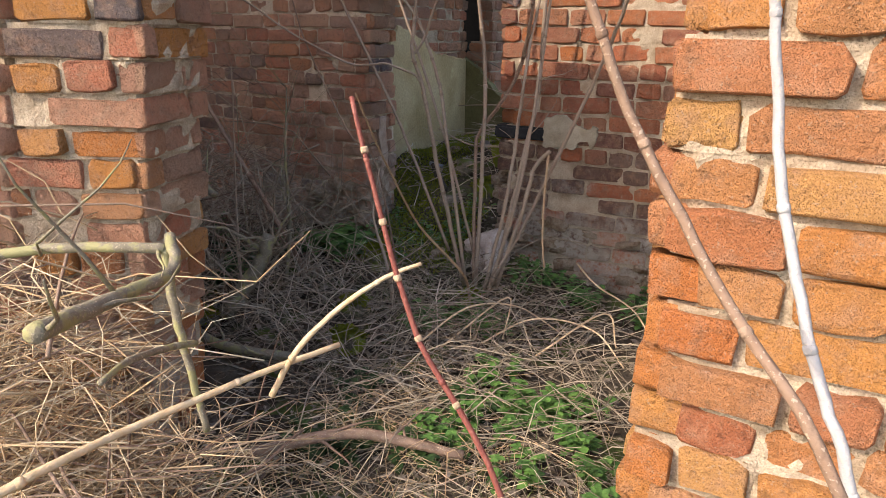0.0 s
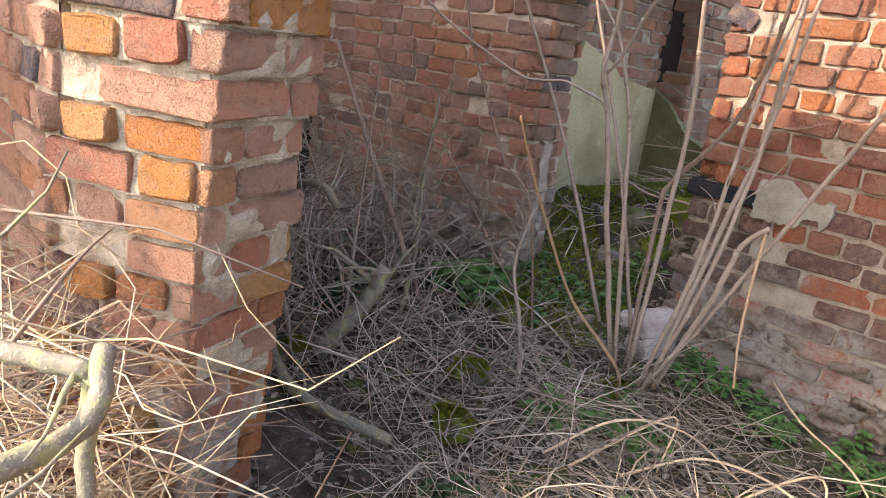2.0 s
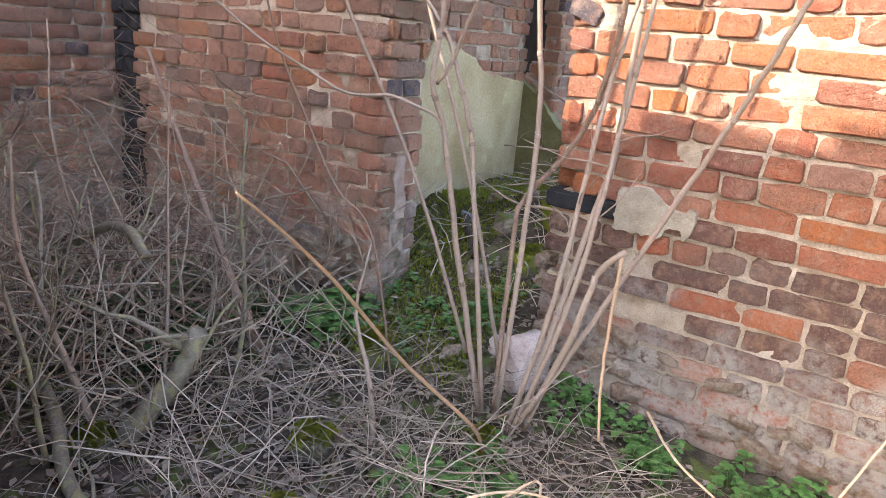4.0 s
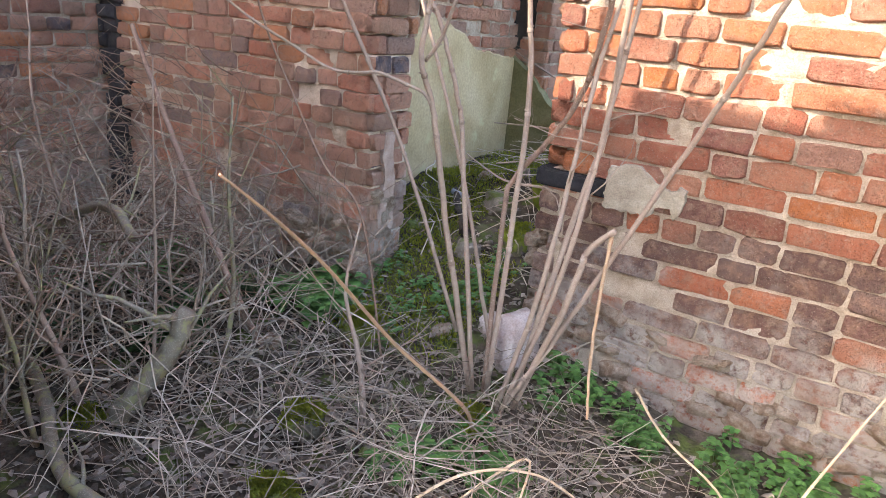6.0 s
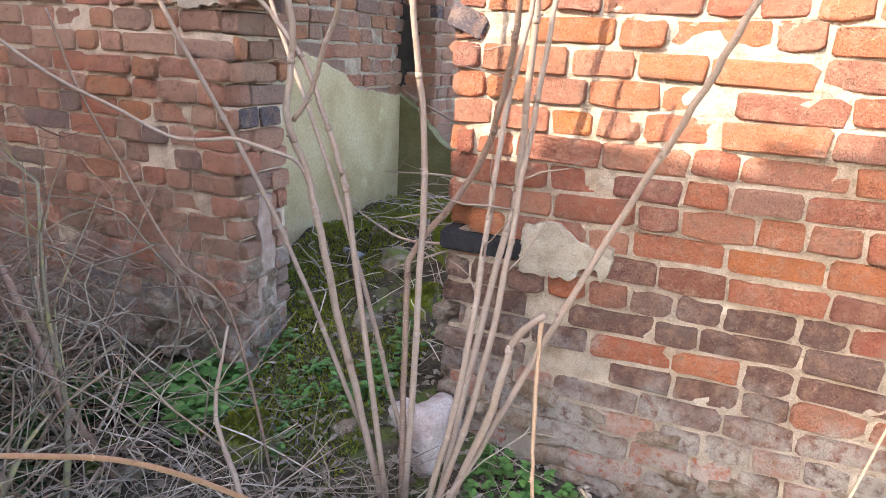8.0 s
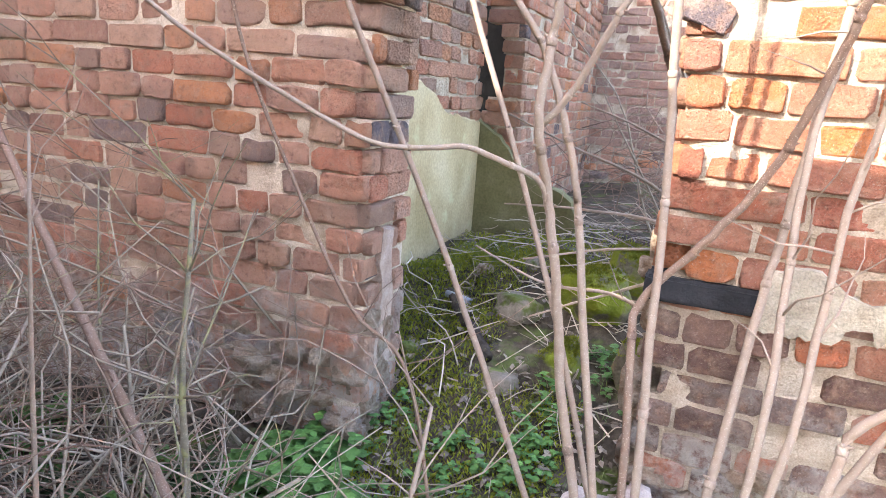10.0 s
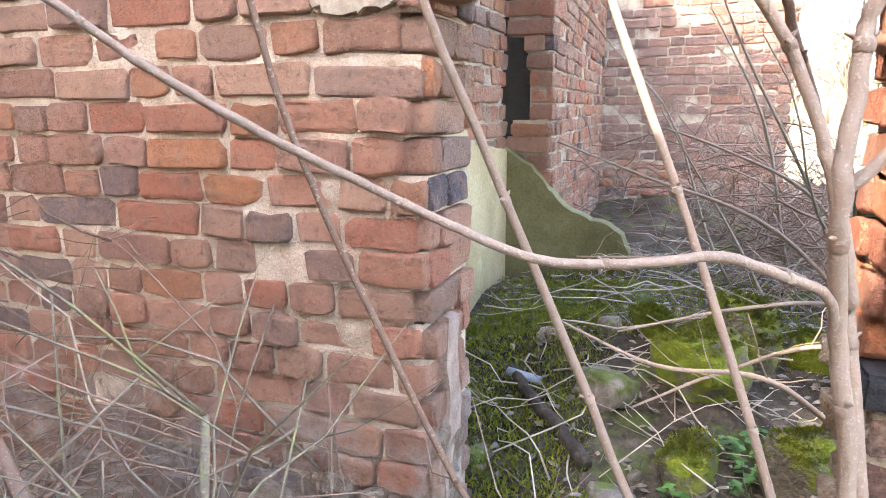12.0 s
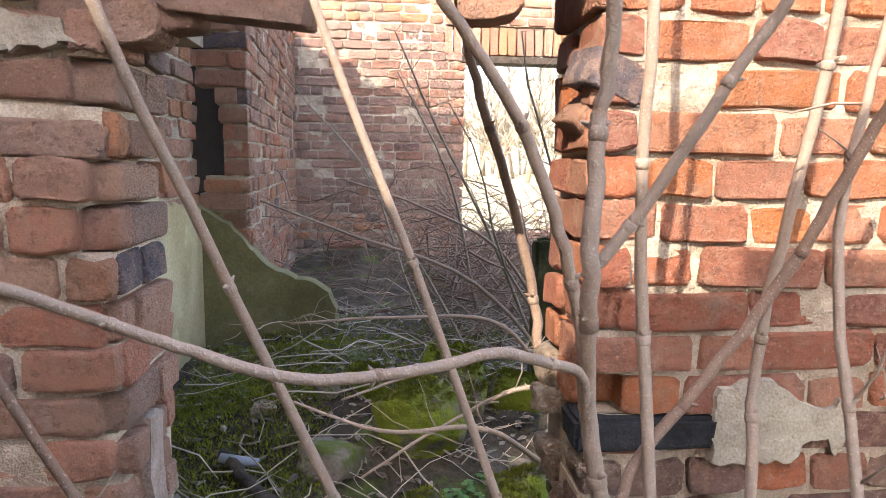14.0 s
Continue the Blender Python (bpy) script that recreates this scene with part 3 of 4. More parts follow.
# the lines of growth of the stems that stand singly
STEM_A = [(0.24, -0.2, 0.12), (-0.016, -0.25, 0.745), (-0.215, -0.44, 1.33), (-0.36, -0.58, 1.8)]
STEM_B = [(0.4, -0.22, 0.1), (0.21, -0.22, 0.72), (-0.035, -0.25, 1.38), (-0.2, -0.28, 1.85)]
STEM_C = [(0.439, -0.403, 0.051), (0.291, -0.372, 0.853), (0.273, -0.387, 0.972), (0.245, -0.405, 1.082), (0.203, -0.415, 1.195), (0.165, -0.429, 1.259), (0.091, -0.455, 1.357), (-0.014, -0.521, 1.485)]
STEM_D = [(0.42, -0.382, 0.031), (0.309, -0.43, 0.55), (0.272, -0.47, 0.82), (0.246, -0.482, 0.957), (0.228, -0.53, 1.094), (0.232, -0.519, 1.218), (0.237, -0.533, 1.344), (0.184, -0.65, 1.86)]
STEM_E = [(0.47, -0.36, 0.03), (0.416, -0.203, 0.945), (0.385, -0.251, 1.397), (0.36, -0.28, 1.95)]
STEM_F = [(0.56, -0.36, 0.03), (0.62, -0.17, 0.7), (0.645, -0.12, 0.92), (0.68, -0.19, 1.42), (0.7, -0.24, 1.9)]
STEM_G = [(0.229, -0.51, 1.089), (0.277, -0.514, 1.149), (0.328, -0.538, 1.247), (0.378, -0.557, 1.334), (0.407, -0.608, 1.423)]
STEM_H = [(0.46, -0.36, 0.03), (0.4, -0.25, 0.62), (0.403, -0.211, 0.736), (0.498, -0.208, 0.87), (0.585, -0.229, 1.007), (0.636, -0.268, 1.145), (0.669, -0.308, 1.267), (0.697, -0.363, 1.42)]
STEM_K = [(0.457, 0.536, 0.68), (0.447, 0.579, 0.835), (0.379, 0.579, 1.101), (0.287, 0.539, 1.349), (0.227, 0.468, 1.531), (0.186, 0.416, 1.729)]
BRANCH_I = [(0.246, -0.482, 0.952), (0.23, -0.508, 0.998), (0.185, -0.552, 1.024), (0.135, -0.598, 1.047), (0.091, -0.614, 1.043), (0.035, -0.623, 1.038), (-0.017, -0.635, 1.042), (-0.078, -0.65, 1.066), (-0.138, -0.661, 1.093), (-0.217, -0.731, 1.15), (-0.295, -0.757, 1.197), (-0.37, -0.787, 1.254), (-0.435, -0.81, 1.297)]
STEM_DIAG = [(0.56, -0.42, 0.04), (0.644, -0.458, 0.2), (0.758, -0.399, 0.472), (0.943, -0.407, 0.911), (1.04, -0.466, 1.122), (1.12, -0.545, 1.302), (1.179, -0.588, 1.463)]
STEM_THIN = [[(0.55, -0.45, 0.03), (0.641, -0.421, 0.514), (0.645, -0.282, 1.045), (0.683, -0.262, 1.31), (0.709, -0.268, 1.471)], [(0.57, -0.45, 0.03), (0.684, -0.402, 0.521), (0.716, -0.319, 0.981), (0.759, -0.343, 1.309), (0.775, -0.354, 1.471)]]
STEM_CUT = [(0.6, -0.42, 0.06), (0.734, -0.465, 0.471), (0.765, -0.442, 0.638), (0.832, -0.449, 0.72)]
STEM_HANG = [(0.826, -0.446, 0.702), (0.852, -0.54, 0.551), (0.885, -0.626, 0.408), (0.924, -0.7, 0.31)]
STICK = [(0.711, -1.604, 1.025), (0.648, -1.462, 0.926), (0.581, -1.269, 0.77), (0.537, -0.987, 0.488), (0.606, -0.766, 0.246), (0.56, -0.6, 0.06)]
LICHEN_1 = [(0.521, -2.627, 0.83), (0.643, -2.507, 0.838), (0.734, -2.444, 0.849), (0.82, -2.396, 0.852), (0.881, -2.35, 0.847)]
LICHEN_2 = [(0.88, -2.339, 0.866), (0.919, -2.37, 0.825), (0.946, -2.459, 0.829), (0.974, -2.529, 0.838), (1.008, -2.592, 0.85), (1.047, -2.654, 0.865)]
LICHEN_3 = [(0.881, -2.35, 0.847), (0.904, -2.367, 0.762), (0.926, -2.368, 0.655), (0.942, -2.363, 0.543)]
GREEN_STICK = [(1.038, -2.586, 0.77), (0.994, -2.515, 0.756), (0.951, -2.426, 0.724), (0.929, -2.354, 0.697)]
SUCKER_LINE = [(1.72, -2.60, 0.0), (1.655, -2.58, 0.5), (1.551, -2.558, 0.787), (1.465, -2.555, 0.92), (1.428, -2.552, 1.02), (1.396, -2.548, 1.123)]
DARK_STEM = [(1.586, -2.573, 1.235), (1.615, -2.571, 1.164), (1.643, -2.569, 1.108), (1.709, -2.585, 1.015), (1.782, -2.619, 0.928), (1.86, -2.6, 0.7), (1.93, -2.55, 0.0)]
WHITE_STEM = [(1.685, -2.393, 1.263), (1.7, -2.386, 1.177), (1.72, -2.394, 1.07), (1.747, -2.416, 0.981), (1.776, -2.437, 0.905), (1.813, -2.454, 0.82), (1.86, -2.44, 0.6), (1.9, -2.42, 0.0)]
CUT_STICK = [(1.278, -2.234, 0.858), (1.237, -2.268, 0.839), (1.182, -2.304, 0.794), (1.131, -2.342, 0.73), (1.091, -2.36, 0.652)]
LONG_PALE = [(1.149, -2.266, 0.711), (1.096, -2.395, 0.704), (1.051, -2.549, 0.697), (1.041, -2.679, 0.702), (1.018, -2.762, 0.686)]
BRAMBLE_RED = [[(-0.226, -0.745, 1.302), (-0.198, -0.712, 1.139), (-0.147, -0.652, 0.947), (-0.066, -0.593, 0.734), (0.029, -0.517, 0.57)], [(-1.35, -0.4, 1.06), (-1.08, -0.48, 0.8), (-0.85, -0.55, 0.6), (-0.62, -0.615, 0.4), (-0.42, -0.67, 0.23)]]
# ---------------------------------------------------------------- plaster, patches and blocks on the walls


def sheet(name, outline, thick, mat, parent, frame_m, rough=0.004, seed=1, label="", step=0.03):
    """A flat skin with an irregular outline, given thickness; outline in x and z of frame_m, its front towards -y."""
    rng = random.Random(seed)
    pts = []
    for i, a in enumerate(outline):
        b = outline[(i + 1) % len(outline)]
        d = math.hypot(b[0] - a[0], b[1] - a[1])
        n = max(1, int(d / step))
        for k in range(n):
            t = k / n
            j = rough if k else 0.0
            pts.append((a[0] + (b[0] - a[0]) * t + rng.uniform(-j, j), a[1] + (b[1] - a[1]) * t + rng.uniform(-j, j)))
    n = len(pts)
    bm = bmesh.new()
    front = [bm.verts.new((x, 0.0, z)) for x, z in pts]
    mid = [bm.verts.new((x, thick * 0.4, z)) for x, z in pts]
    back = [bm.verts.new((x, thick, z)) for x, z in pts]
    cx, cz = sum(p[0] for p in pts) / n, sum(p[1] for p in pts) / n
    for v, (x, z) in zip(front, pts):
        v.co.x, v.co.z = x + (cx - x) * 0.02, z + (cz - z) * 0.02
    bm.faces.new(front)
    bm.faces.new(list(reversed(back)))
    for i in range(n):
        j = (i + 1) % n
        bm.faces.new((front[j], front[i], mid[i], mid[j]))
        bm.faces.new((mid[j], mid[i], back[i], back[j]))
    bmesh.ops.recalc_face_normals(bm, faces=bm.faces)
    ob = part(name, bm, mat, parent, label)
    ob.matrix_local = frame_m
    return ob


def block(name, size, mat, parent, at, seed, bevel=0.012, rough=0.006, label="", turn=(0, 0, 0)):
    rng = random.Random(seed)
    bm = bmesh.new()
    bmesh.ops.create_cube(bm, size=1.0)
    for v in bm.verts:
        v.co = Vector((v.co.x * size[0], v.co.y * size[1], v.co.z * size[2]))
    bmesh.ops.bevel(bm, geom=bm.edges[:], offset=bevel, segments=2, affect="EDGES")
    bmesh.ops.subdivide_edges(bm, edges=[e for e in bm.edges if e.calc_length() > 0.06], cuts=3, use_grid_fill=True)
    off = Vector((rng.uniform(0, 90), 0, 0))
    for v in bm.verts:
        v.co += v.co.normalized() * (rough * noise.noise(v.co * 22 + off) * 1.6)
    ob = part(name, bm, mat, parent, label)
    ob.matrix_local = Matrix.Translation(at) @ pose(0, 0, 0, *turn)
    return ob


# pale plaster on the inner side wall, and the green panel that runs out from it
SIDE = pose(0.016, 0, 0, 0, 0, 90)
sheet("plaster", [(0.02, 0.1), (1.63, 0.1), (1.63, 0.97), (1.40, 1.0), (1.15, 1.02), (0.95, 1.12), (0.75, 1.18), (0.60, 1.22), (0.50, 1.10), (0.30, 1.05), (0.02, 1.02)], 0.03, PLASTER, iw_, SIDE, 0.008, 3, "pale yellowish lime plaster")
panel = thing("partition_stub", (-0.745, 1.86, 0.30), "low broken partition with algae-green plaster and a curved top", "partition", "structure")
sheet("plaster", [(0.0, -0.2), (0.60, -0.2), (0.60, 0.22), (0.565, 0.30), (0.50, 0.345), (0.42, 0.36), (0.33, 0.40), (0.26, 0.455), (0.20, 0.53), (0.13, 0.61), (0.0, 0.69)], 0.07, GREEN_PLASTER, panel, ident(), 0.006, 4)
# on the right wall
block("charred_block", (0.262, 0.10, 0.060), TAR, wr_, (0.156, 0.036, 0.716), 6, 0.008, 0.004, "charred black block")
sheet("render_patch", [(0.275, 0.66), (0.43, 0.655), (0.45, 0.69), (0.50, 0.70), (0.515, 0.665), (0.535, 0.70), (0.54, 0.765), (0.515, 0.775), (0.49, 0.755), (0.44, 0.772), (0.40, 0.80), (0.36, 0.815), (0.31, 0.80), (0.285, 0.80)], 0.03, PATCH, wr_, pose(0, -0.014, 0), 0.007, 7, "patch of grey lime render", 0.015)
rng = random.Random(78)
for i in range(34):  # lime-crusted stones and bats along the wall's foot
    ob = part("stone", lump((rng.uniform(0.04, 0.085), rng.uniform(0.03, 0.045), rng.uniform(0.022, 0.04)), rng, 0.4, 1.0, 2), RUBBLE, wr_)
    u = rng.uniform(0.05, 1.9)
    ob.location = (u, rng.uniform(0.0, 0.02), rng.uniform(0.0, 0.30) * (1 - u / 4) + 0.02)
    ob.rotation_euler = (rng.uniform(-0.3, 0.3), rng.uniform(-0.2, 0.2), rng.uniform(-0.2, 0.2))
# on the left wall: rubble foot and a slip of white plaster on the reveal
rng = random.Random(77)
for i in range(26):
    w = rng.uniform(0.03, 0.075)
    bm = lump((w, rng.uniform(0.03, 0.05), rng.uniform(0.022, 0.04)), rng, 0.4, 1.0, 3)
    ob = part("stone", bm, RUBBLE, wl_)
    ob.location = (1.90 - rng.uniform(0, 0.52) ** 1.2, rng.uniform(-0.03, 0.05), 0.10 + rng.uniform(0, 0.34) * (1 - i / 50))
    ob.rotation_euler = (rng.uniform(-0.4, 0.4), rng.uniform(-0.4, 0.4), rng.uniform(-0.6, 0.6))
for i in range(7):
    bm = lump((0.035, rng.uniform(0.04, 0.07), rng.uniform(0.035, 0.055)), rng, 0.4, 1.0, 3)
    ob = part("stone", bm, RUBBLE, wl_)
    ob.location = (1.91, rng.uniform(0.02, 0.22), 0.12 + i * 0.055)
sheet("plaster_slip", [(0.07, 0.30), (0.17, 0.28), (0.175, 0.50), (0.15, 0.62), (0.16, 0.72), (0.09, 0.73), (0.075, 0.62), (0.10, 0.52), (0.07, 0.42)], 0.035, SLIP, wl_, Matrix.Translation((1.936, 0, 0)) @ pose(0, 0, 0, 0, 0, 90), 0.006, 12, "slip of white plaster")
sheet("mortar_block", [(-0.05, 1.36), (0.03, 1.345), (0.10, 1.35), (0.15, 1.36), (0.13, 1.39), (0.07, 1.40), (0.0, 1.43), (-0.06, 1.41)], 0.05, PATCH, wl_, Matrix.Translation((1.74, -0.010, 0)), 0.010, 13, "", 0.012)
for i in range(11):  # crumbling core of the right jamb
    bm = lump((rng.uniform(0.03, 0.05), rng.uniform(0.04, 0.07), rng.uniform(0.03, 0.05)), rng, 0.4, 1.0, 3)
    ob = part("stone", bm, RUBBLE, wr_)
    ob.location = (0.045 + rng.uniform(-0.02, 0.02), rng.uniform(0.03, 0.22), 0.15 + i * 0.063)
block("rubble_core", (0.2, 0.1, 0.09), RUBBLE, wl_, (1.53, 0.12, 0.65), 15)
sheet("render_patch", [(0.85, 1.20), (1.10, 1.13), (1.25, 1.16), (1.36, 1.14), (1.43, 1.17), (1.39, 1.22), (1.44, 1.26), (1.40, 1.45), (1.30, 1.7), (0.9, 1.7)], 0.03, PATCH, fl_, Matrix.Translation((0.07, 0, 0)) @ E3 @ pose(0, -0.016, 0), 0.012, 16, "pale render left on the brick", 0.02)
# broken lintel bricks hanging over the doorway
for x, z, w, tilt in ((0.20, 1.412, 1.0, 5), (0.03, 1.37, 0.9, -4), (0.22, 1.48, 1.0, 3), (0.44, 1.49, 1.0, -2), (0.67, 1.42, 0.7, -5), (0.69, 1.485, 0.7, 4), (0.87, 1.325, 0.6, 24), (0.865, 1.26, 0.5, 40)):
    ob = new("brick", rng.choice(BRICKS["s" if w > 0.8 else "h"]))
    ob.parent = wo_
    ob.matrix_local = Matrix.Translation((x - 0.1, rng.uniform(-0.02, 0.03), z)) @ pose(0, 0, 0, 4, tilt, rng.uniform(-8, 8))

# ---------------------------------------------------------------- distance
tl = thing("window_hedge", (0, 0, 0), "bare grey hedge and trees across the field", "trees", "stuff")
rng = random.Random(3)
bag = Bag()
for i in range(60):
    x, y = rng.uniform(2, 24), rng.uniform(26, 48)
    h = rng.uniform(3.0, 8.5)
    trunk = bent((x, y, 0), (x + rng.uniform(-1, 1), y, h), rng, 0.06, 5)
    bag.tube(trunk, [0.10, 0.08, 0.06, 0.04, 0.02], 5)
    for k in range(26):
        p = trunk[1] + (trunk[4] - trunk[1]) * rng.random()
        q = p + Vector((rng.uniform(-1.6, 1.6), rng.uniform(-1, 1), rng.uniform(0.3, 2.0)))
        bag.tube(bent(p, q, rng, 0.1, 4), [0.045, 0.035, 0.025, 0.015], 3)
        for m in range(3):
            q2 = q + Vector((rng.uniform(-0.8, 0.8), rng.uniform(-0.5, 0.5), rng.uniform(-0.2, 0.9)))
            bag.tube([p + (q - p) * rng.uniform(0.3, 1), q2], [0.020, 0.010], 3)
bag.put("branches", TWIG, tl)

# ---------------------------------------------------------------- single stems


def node_ring(bag, p, d, r, mat=None):
    d = d.normalized()
    bag.tube([p - d * r * 0.9, p - d * r * 0.4, p + d * r * 0.4, p + d * r * 0.9], [r * 1.0, r * 1.17, r * 1.17, r * 1.0], 8)


def stem(owner, pts, r0, r1, mat, name="stem", nodes=0, seed=0, twigs=0, label="", buds=True):
    """One woody stem as a part of its shrub, with swollen nodes and small bud twigs."""
    rng = random.Random(seed)
    line = smooth_line(pts, 6)
    n = len(line)
    for i in range(1, n - 1):
        line[i] = line[i] + Vector((rng.uniform(-1, 1), rng.uniform(-1, 1), 0)) * r0 * 0.22
    rad = [r0 + (r1 - r0) * i / (n - 1) for i in range(n)]
    bag = Bag()
    bag.tube(line, rad, 8)
    for k in range(nodes):
        i = int((k + 0.6) / nodes * (n - 2)) + 1
        d = line[min(i + 1, n - 1)] - line[i - 1]
        node_ring(bag, line[i], d, rad[i])
        for s in ((-1, 1) if buds else ()):
            side = d.cross(Vector((rng.uniform(-1, 1), rng.uniform(-1, 1), 0.2))).normalized() * s
            tip = line[i] + side * rad[i] * rng.uniform(1.3, 2.2) + d.normalized() * rad[i] * 1.5
            bag.tube([line[i], (line[i] + tip) * 0.5 + d.normalized() * rad[i] * 0.4, tip], [rad[i] * 0.4, rad[i] * 0.5, rad[i] * 0.12], 5)
    for k in range(twigs):
        i = rng.randrange(n // 3, n - 1)
        q = line[i] + Vector((rng.uniform(-1, 1), rng.uniform(-1, 1), rng.uniform(-0.2, 1))) * rng.uniform(0.1, 0.3)
        tw = Bag()
        tw.tube(bent(line[i], q, rng, 0.12, 5), [rad[i] * 0.35, rad[i] * 0.3, rad[i] * 0.22, rad[i] * 0.16, rad[i] * 0.1], 5)
        tw.put("twig", mat, owner)
    ob = bag.put(name, mat, owner)
    if label:
        ob["label"] = label
    return ob


elder = thing("elder_shrub", (0, 0, 0), "many-stemmed leafless elder shrub with pale warty bark", "shrub")
stem(elder, STEM_A, 0.0081, 0.0051, ELDER, nodes=5, seed=1)
stem(elder, STEM_B, 0.0078, 0.0046, ELDER, nodes=5, seed=2)
stem(elder, STEM_C, 0.0083, 0.0055, ELDER, nodes=4, seed=3)
stem(elder, STEM_D, 0.0101, 0.0066, ELDER, nodes=5, seed=4)
stem(elder, STEM_E, 0.0097, 0.0072, ELDER, nodes=5, seed=5)
stem(elder, STEM_F, 0.0101, 0.0078, ELDER, nodes=5, seed=6)
stem(elder, STEM_G, 0.0061, 0.0048, ELDER, nodes=3, seed=7, name="branch")
stem(elder, STEM_H, 0.0092, 0.0075, BROWN, nodes=4, seed=8, label="darker brown stem")
stem(elder, BRANCH_I, 0.0050, 0.0036, ELDER, nodes=4, seed=10, name="branch", label="reddish arching branch")
stem(elder, STEM_DIAG, 0.0085, 0.006, ELDER, nodes=4, seed=11)
for k, pts in enumerate(STEM_THIN):
    stem(elder, pts, 0.009, 0.005, ELDER, nodes=4, seed=20 + k, twigs=5)
stem(elder, STEM_CUT, 0.010, 0.008, ELDER, nodes=1, seed=30, label="cut pale stem")
stem(elder, STEM_HANG, 0.0055, 0.003, TAN, nodes=1, seed=31, name="broken_stem", label="broken dry stem hanging down")
inner = thing("inner_sapling", (0, 0, 0), "thin dark sapling standing inside the inner room", "sapling")
stem(inner, STEM_K, 0.014, 0.010, BROWN, nodes=3, seed=9)
for nm, pts, r0, r1, mat, lab, cat in (
        ("leaning_stick", STICK, 0.0016, 0.0062, TAN, "pale tan stick leaning up from the shrub's foot", "stick"),
        ("cut_stick", CUT_STICK, 0.003, 0.005, STRAW, "pale peeled stick in the brushwood heap", "stick"),
        ("pale_branch", LONG_PALE, 0.0042, 0.0060, STRAW, "long pale branch lying on the brushwood heap", "branch"),
        ("green_stick", GREEN_STICK, 0.004, 0.006, LICHEN, "greenish stick in the brushwood heap", "stick"),
        ("maroon_sucker", SUCKER_LINE, 0.0036, 0.0021, MAROON, "upright maroon elder sucker with pale bud rings", "sapling"),
        ("brown_sucker", DARK_STEM, 0.0032, 0.0042, BROWN, "dark brown stem before the brick pier", "sapling"),
        ("pale_sucker", WHITE_STEM, 0.0044, 0.0052, WHITE_BARK, "smooth pale grey stem before the brick pier", "sapling")):
    ob = thing(nm, (0, 0, 0), lab, cat)
    stem(ob, pts, r0, r1, mat, nodes=5 if "sucker" in nm else 2, seed=len(nm), twigs=0, buds=False)
    if nm == "maroon_sucker":
        line = smooth_line(pts, 12)
        for z in (0.70, 0.787, 0.862, 0.92, 0.968, 1.022, 1.078):
            i = min(range(len(line)), key=lambda q: abs(line[q].z - z))
            bag = Bag()
            node_ring(bag, line[i], line[min(i + 1, len(line) - 1)] - line[i - 1], 0.0031)
            bag.put("bud_ring", BUD, ob)
lich = thing("lichened_branch", (0, 0, 0), "fallen branch with yellow-green lichen on the brushwood heap", "branch")
stem(lich, LICHEN_1, 0.008, 0.009, LICHEN, "limb", seed=41, twigs=3)
stem(lich, LICHEN_2, 0.009, 0.012, LICHEN, "limb", seed=42, twigs=3)
stem(lich, LICHEN_3, 0.008, 0.006, LICHEN, "limb", seed=43)
for k, pts in enumerate(BRAMBLE_RED):
    ob = thing("bramble_cane", (0, 0, 0), "thin reddish bramble cane before the brick wall", "bramble", group="bramble canes")
    stem(ob, [*pts, (pts[-1][0] + 0.08, pts[-1][1] + 0.06, ground_z(pts[-1][0], pts[-1][1]))], 0.0028 if k != 1 else 0.010, 0.004 if k != 1 else 0.014, BROWN, seed=50 + k, twigs=9, nodes=3)

# ---------------------------------------------------------------- saplings and thickets


def thicket(name, label, cat, boxes, count, rmin, rmax, length, mat, seed, upright=0.4, lift=0.0, curl=0.10, own=None):
    """Uncounted tangled twigs over patches of ground (x0, x1, y0, y1, height)."""
    rng = random.Random(seed)
    bag = Bag()
    for i in range(count):
        x0, x1, y0, y1, h = rng.choice(boxes)
        x, y = rng.uniform(x0, x1), rng.uniform(y0, y1)
        z = ground_z(x, y) + lift + h * rng.random() ** 1.5
        a = rng.uniform(0, 2 * math.pi)
        L = length * rng.uniform(0.35, 1.3)
        up = rng.uniform(-0.35, 1.0) * upright
        d = Vector((math.cos(a), math.sin(a), up)).normalized() * L
        pts = bent(Vector((x, y, z)) - d * 0.5, Vector((x, y, z)) + d * 0.5, rng, curl, 6, rng.uniform(-0.10, 0.12))
        for p in pts:
            p.z = max(p.z, ground_z(p.x, p.y) + 0.004)
        r = rng.uniform(rmin, rmax)
        bag.tube(pts, [r, r * 0.95, r * 0.85, r * 0.75, r * 0.6, r * 0.35], 4)
    return tagged(bag.put(name, mat), label, cat, kind="stuff")


thicket("brushwood", "sun-bleached heap of dry twigs and straw", "brushwood", [(-0.2, 0.55, -2.62, -2.15, 0.62), (0.2, 0.5, -2.75, -2.15, 0.74), (0.0, 0.45, -2.6, -2.2, 0.78), (0.4, 0.72, -2.6, -2.15, 0.36)], 760, 0.0009, 0.0026, 0.66, STRAW, 101, 0.38, 0.0, 0.30)
thicket("brushwood_straw", "fine reddish straw tangled in the brushwood heap", "straw", [(-0.2, 0.5, -2.55, -2.1, 0.60), (0.2, 0.68, -2.5, -2.1, 0.35)], 1100, 0.0006, 0.0012, 0.38, STRAW, 108, 0.2, 0.0, 0.30)
thicket("brushwood_canes", "longer brown canes through the brushwood heap", "brushwood", [(0.0, 0.5, -2.65, -2.2, 0.76), (0.3, 0.7, -2.6, -2.2, 0.35)], 130, 0.0024, 0.0050, 0.85, BROWN, 102, 0.30, 0.02, 0.12)
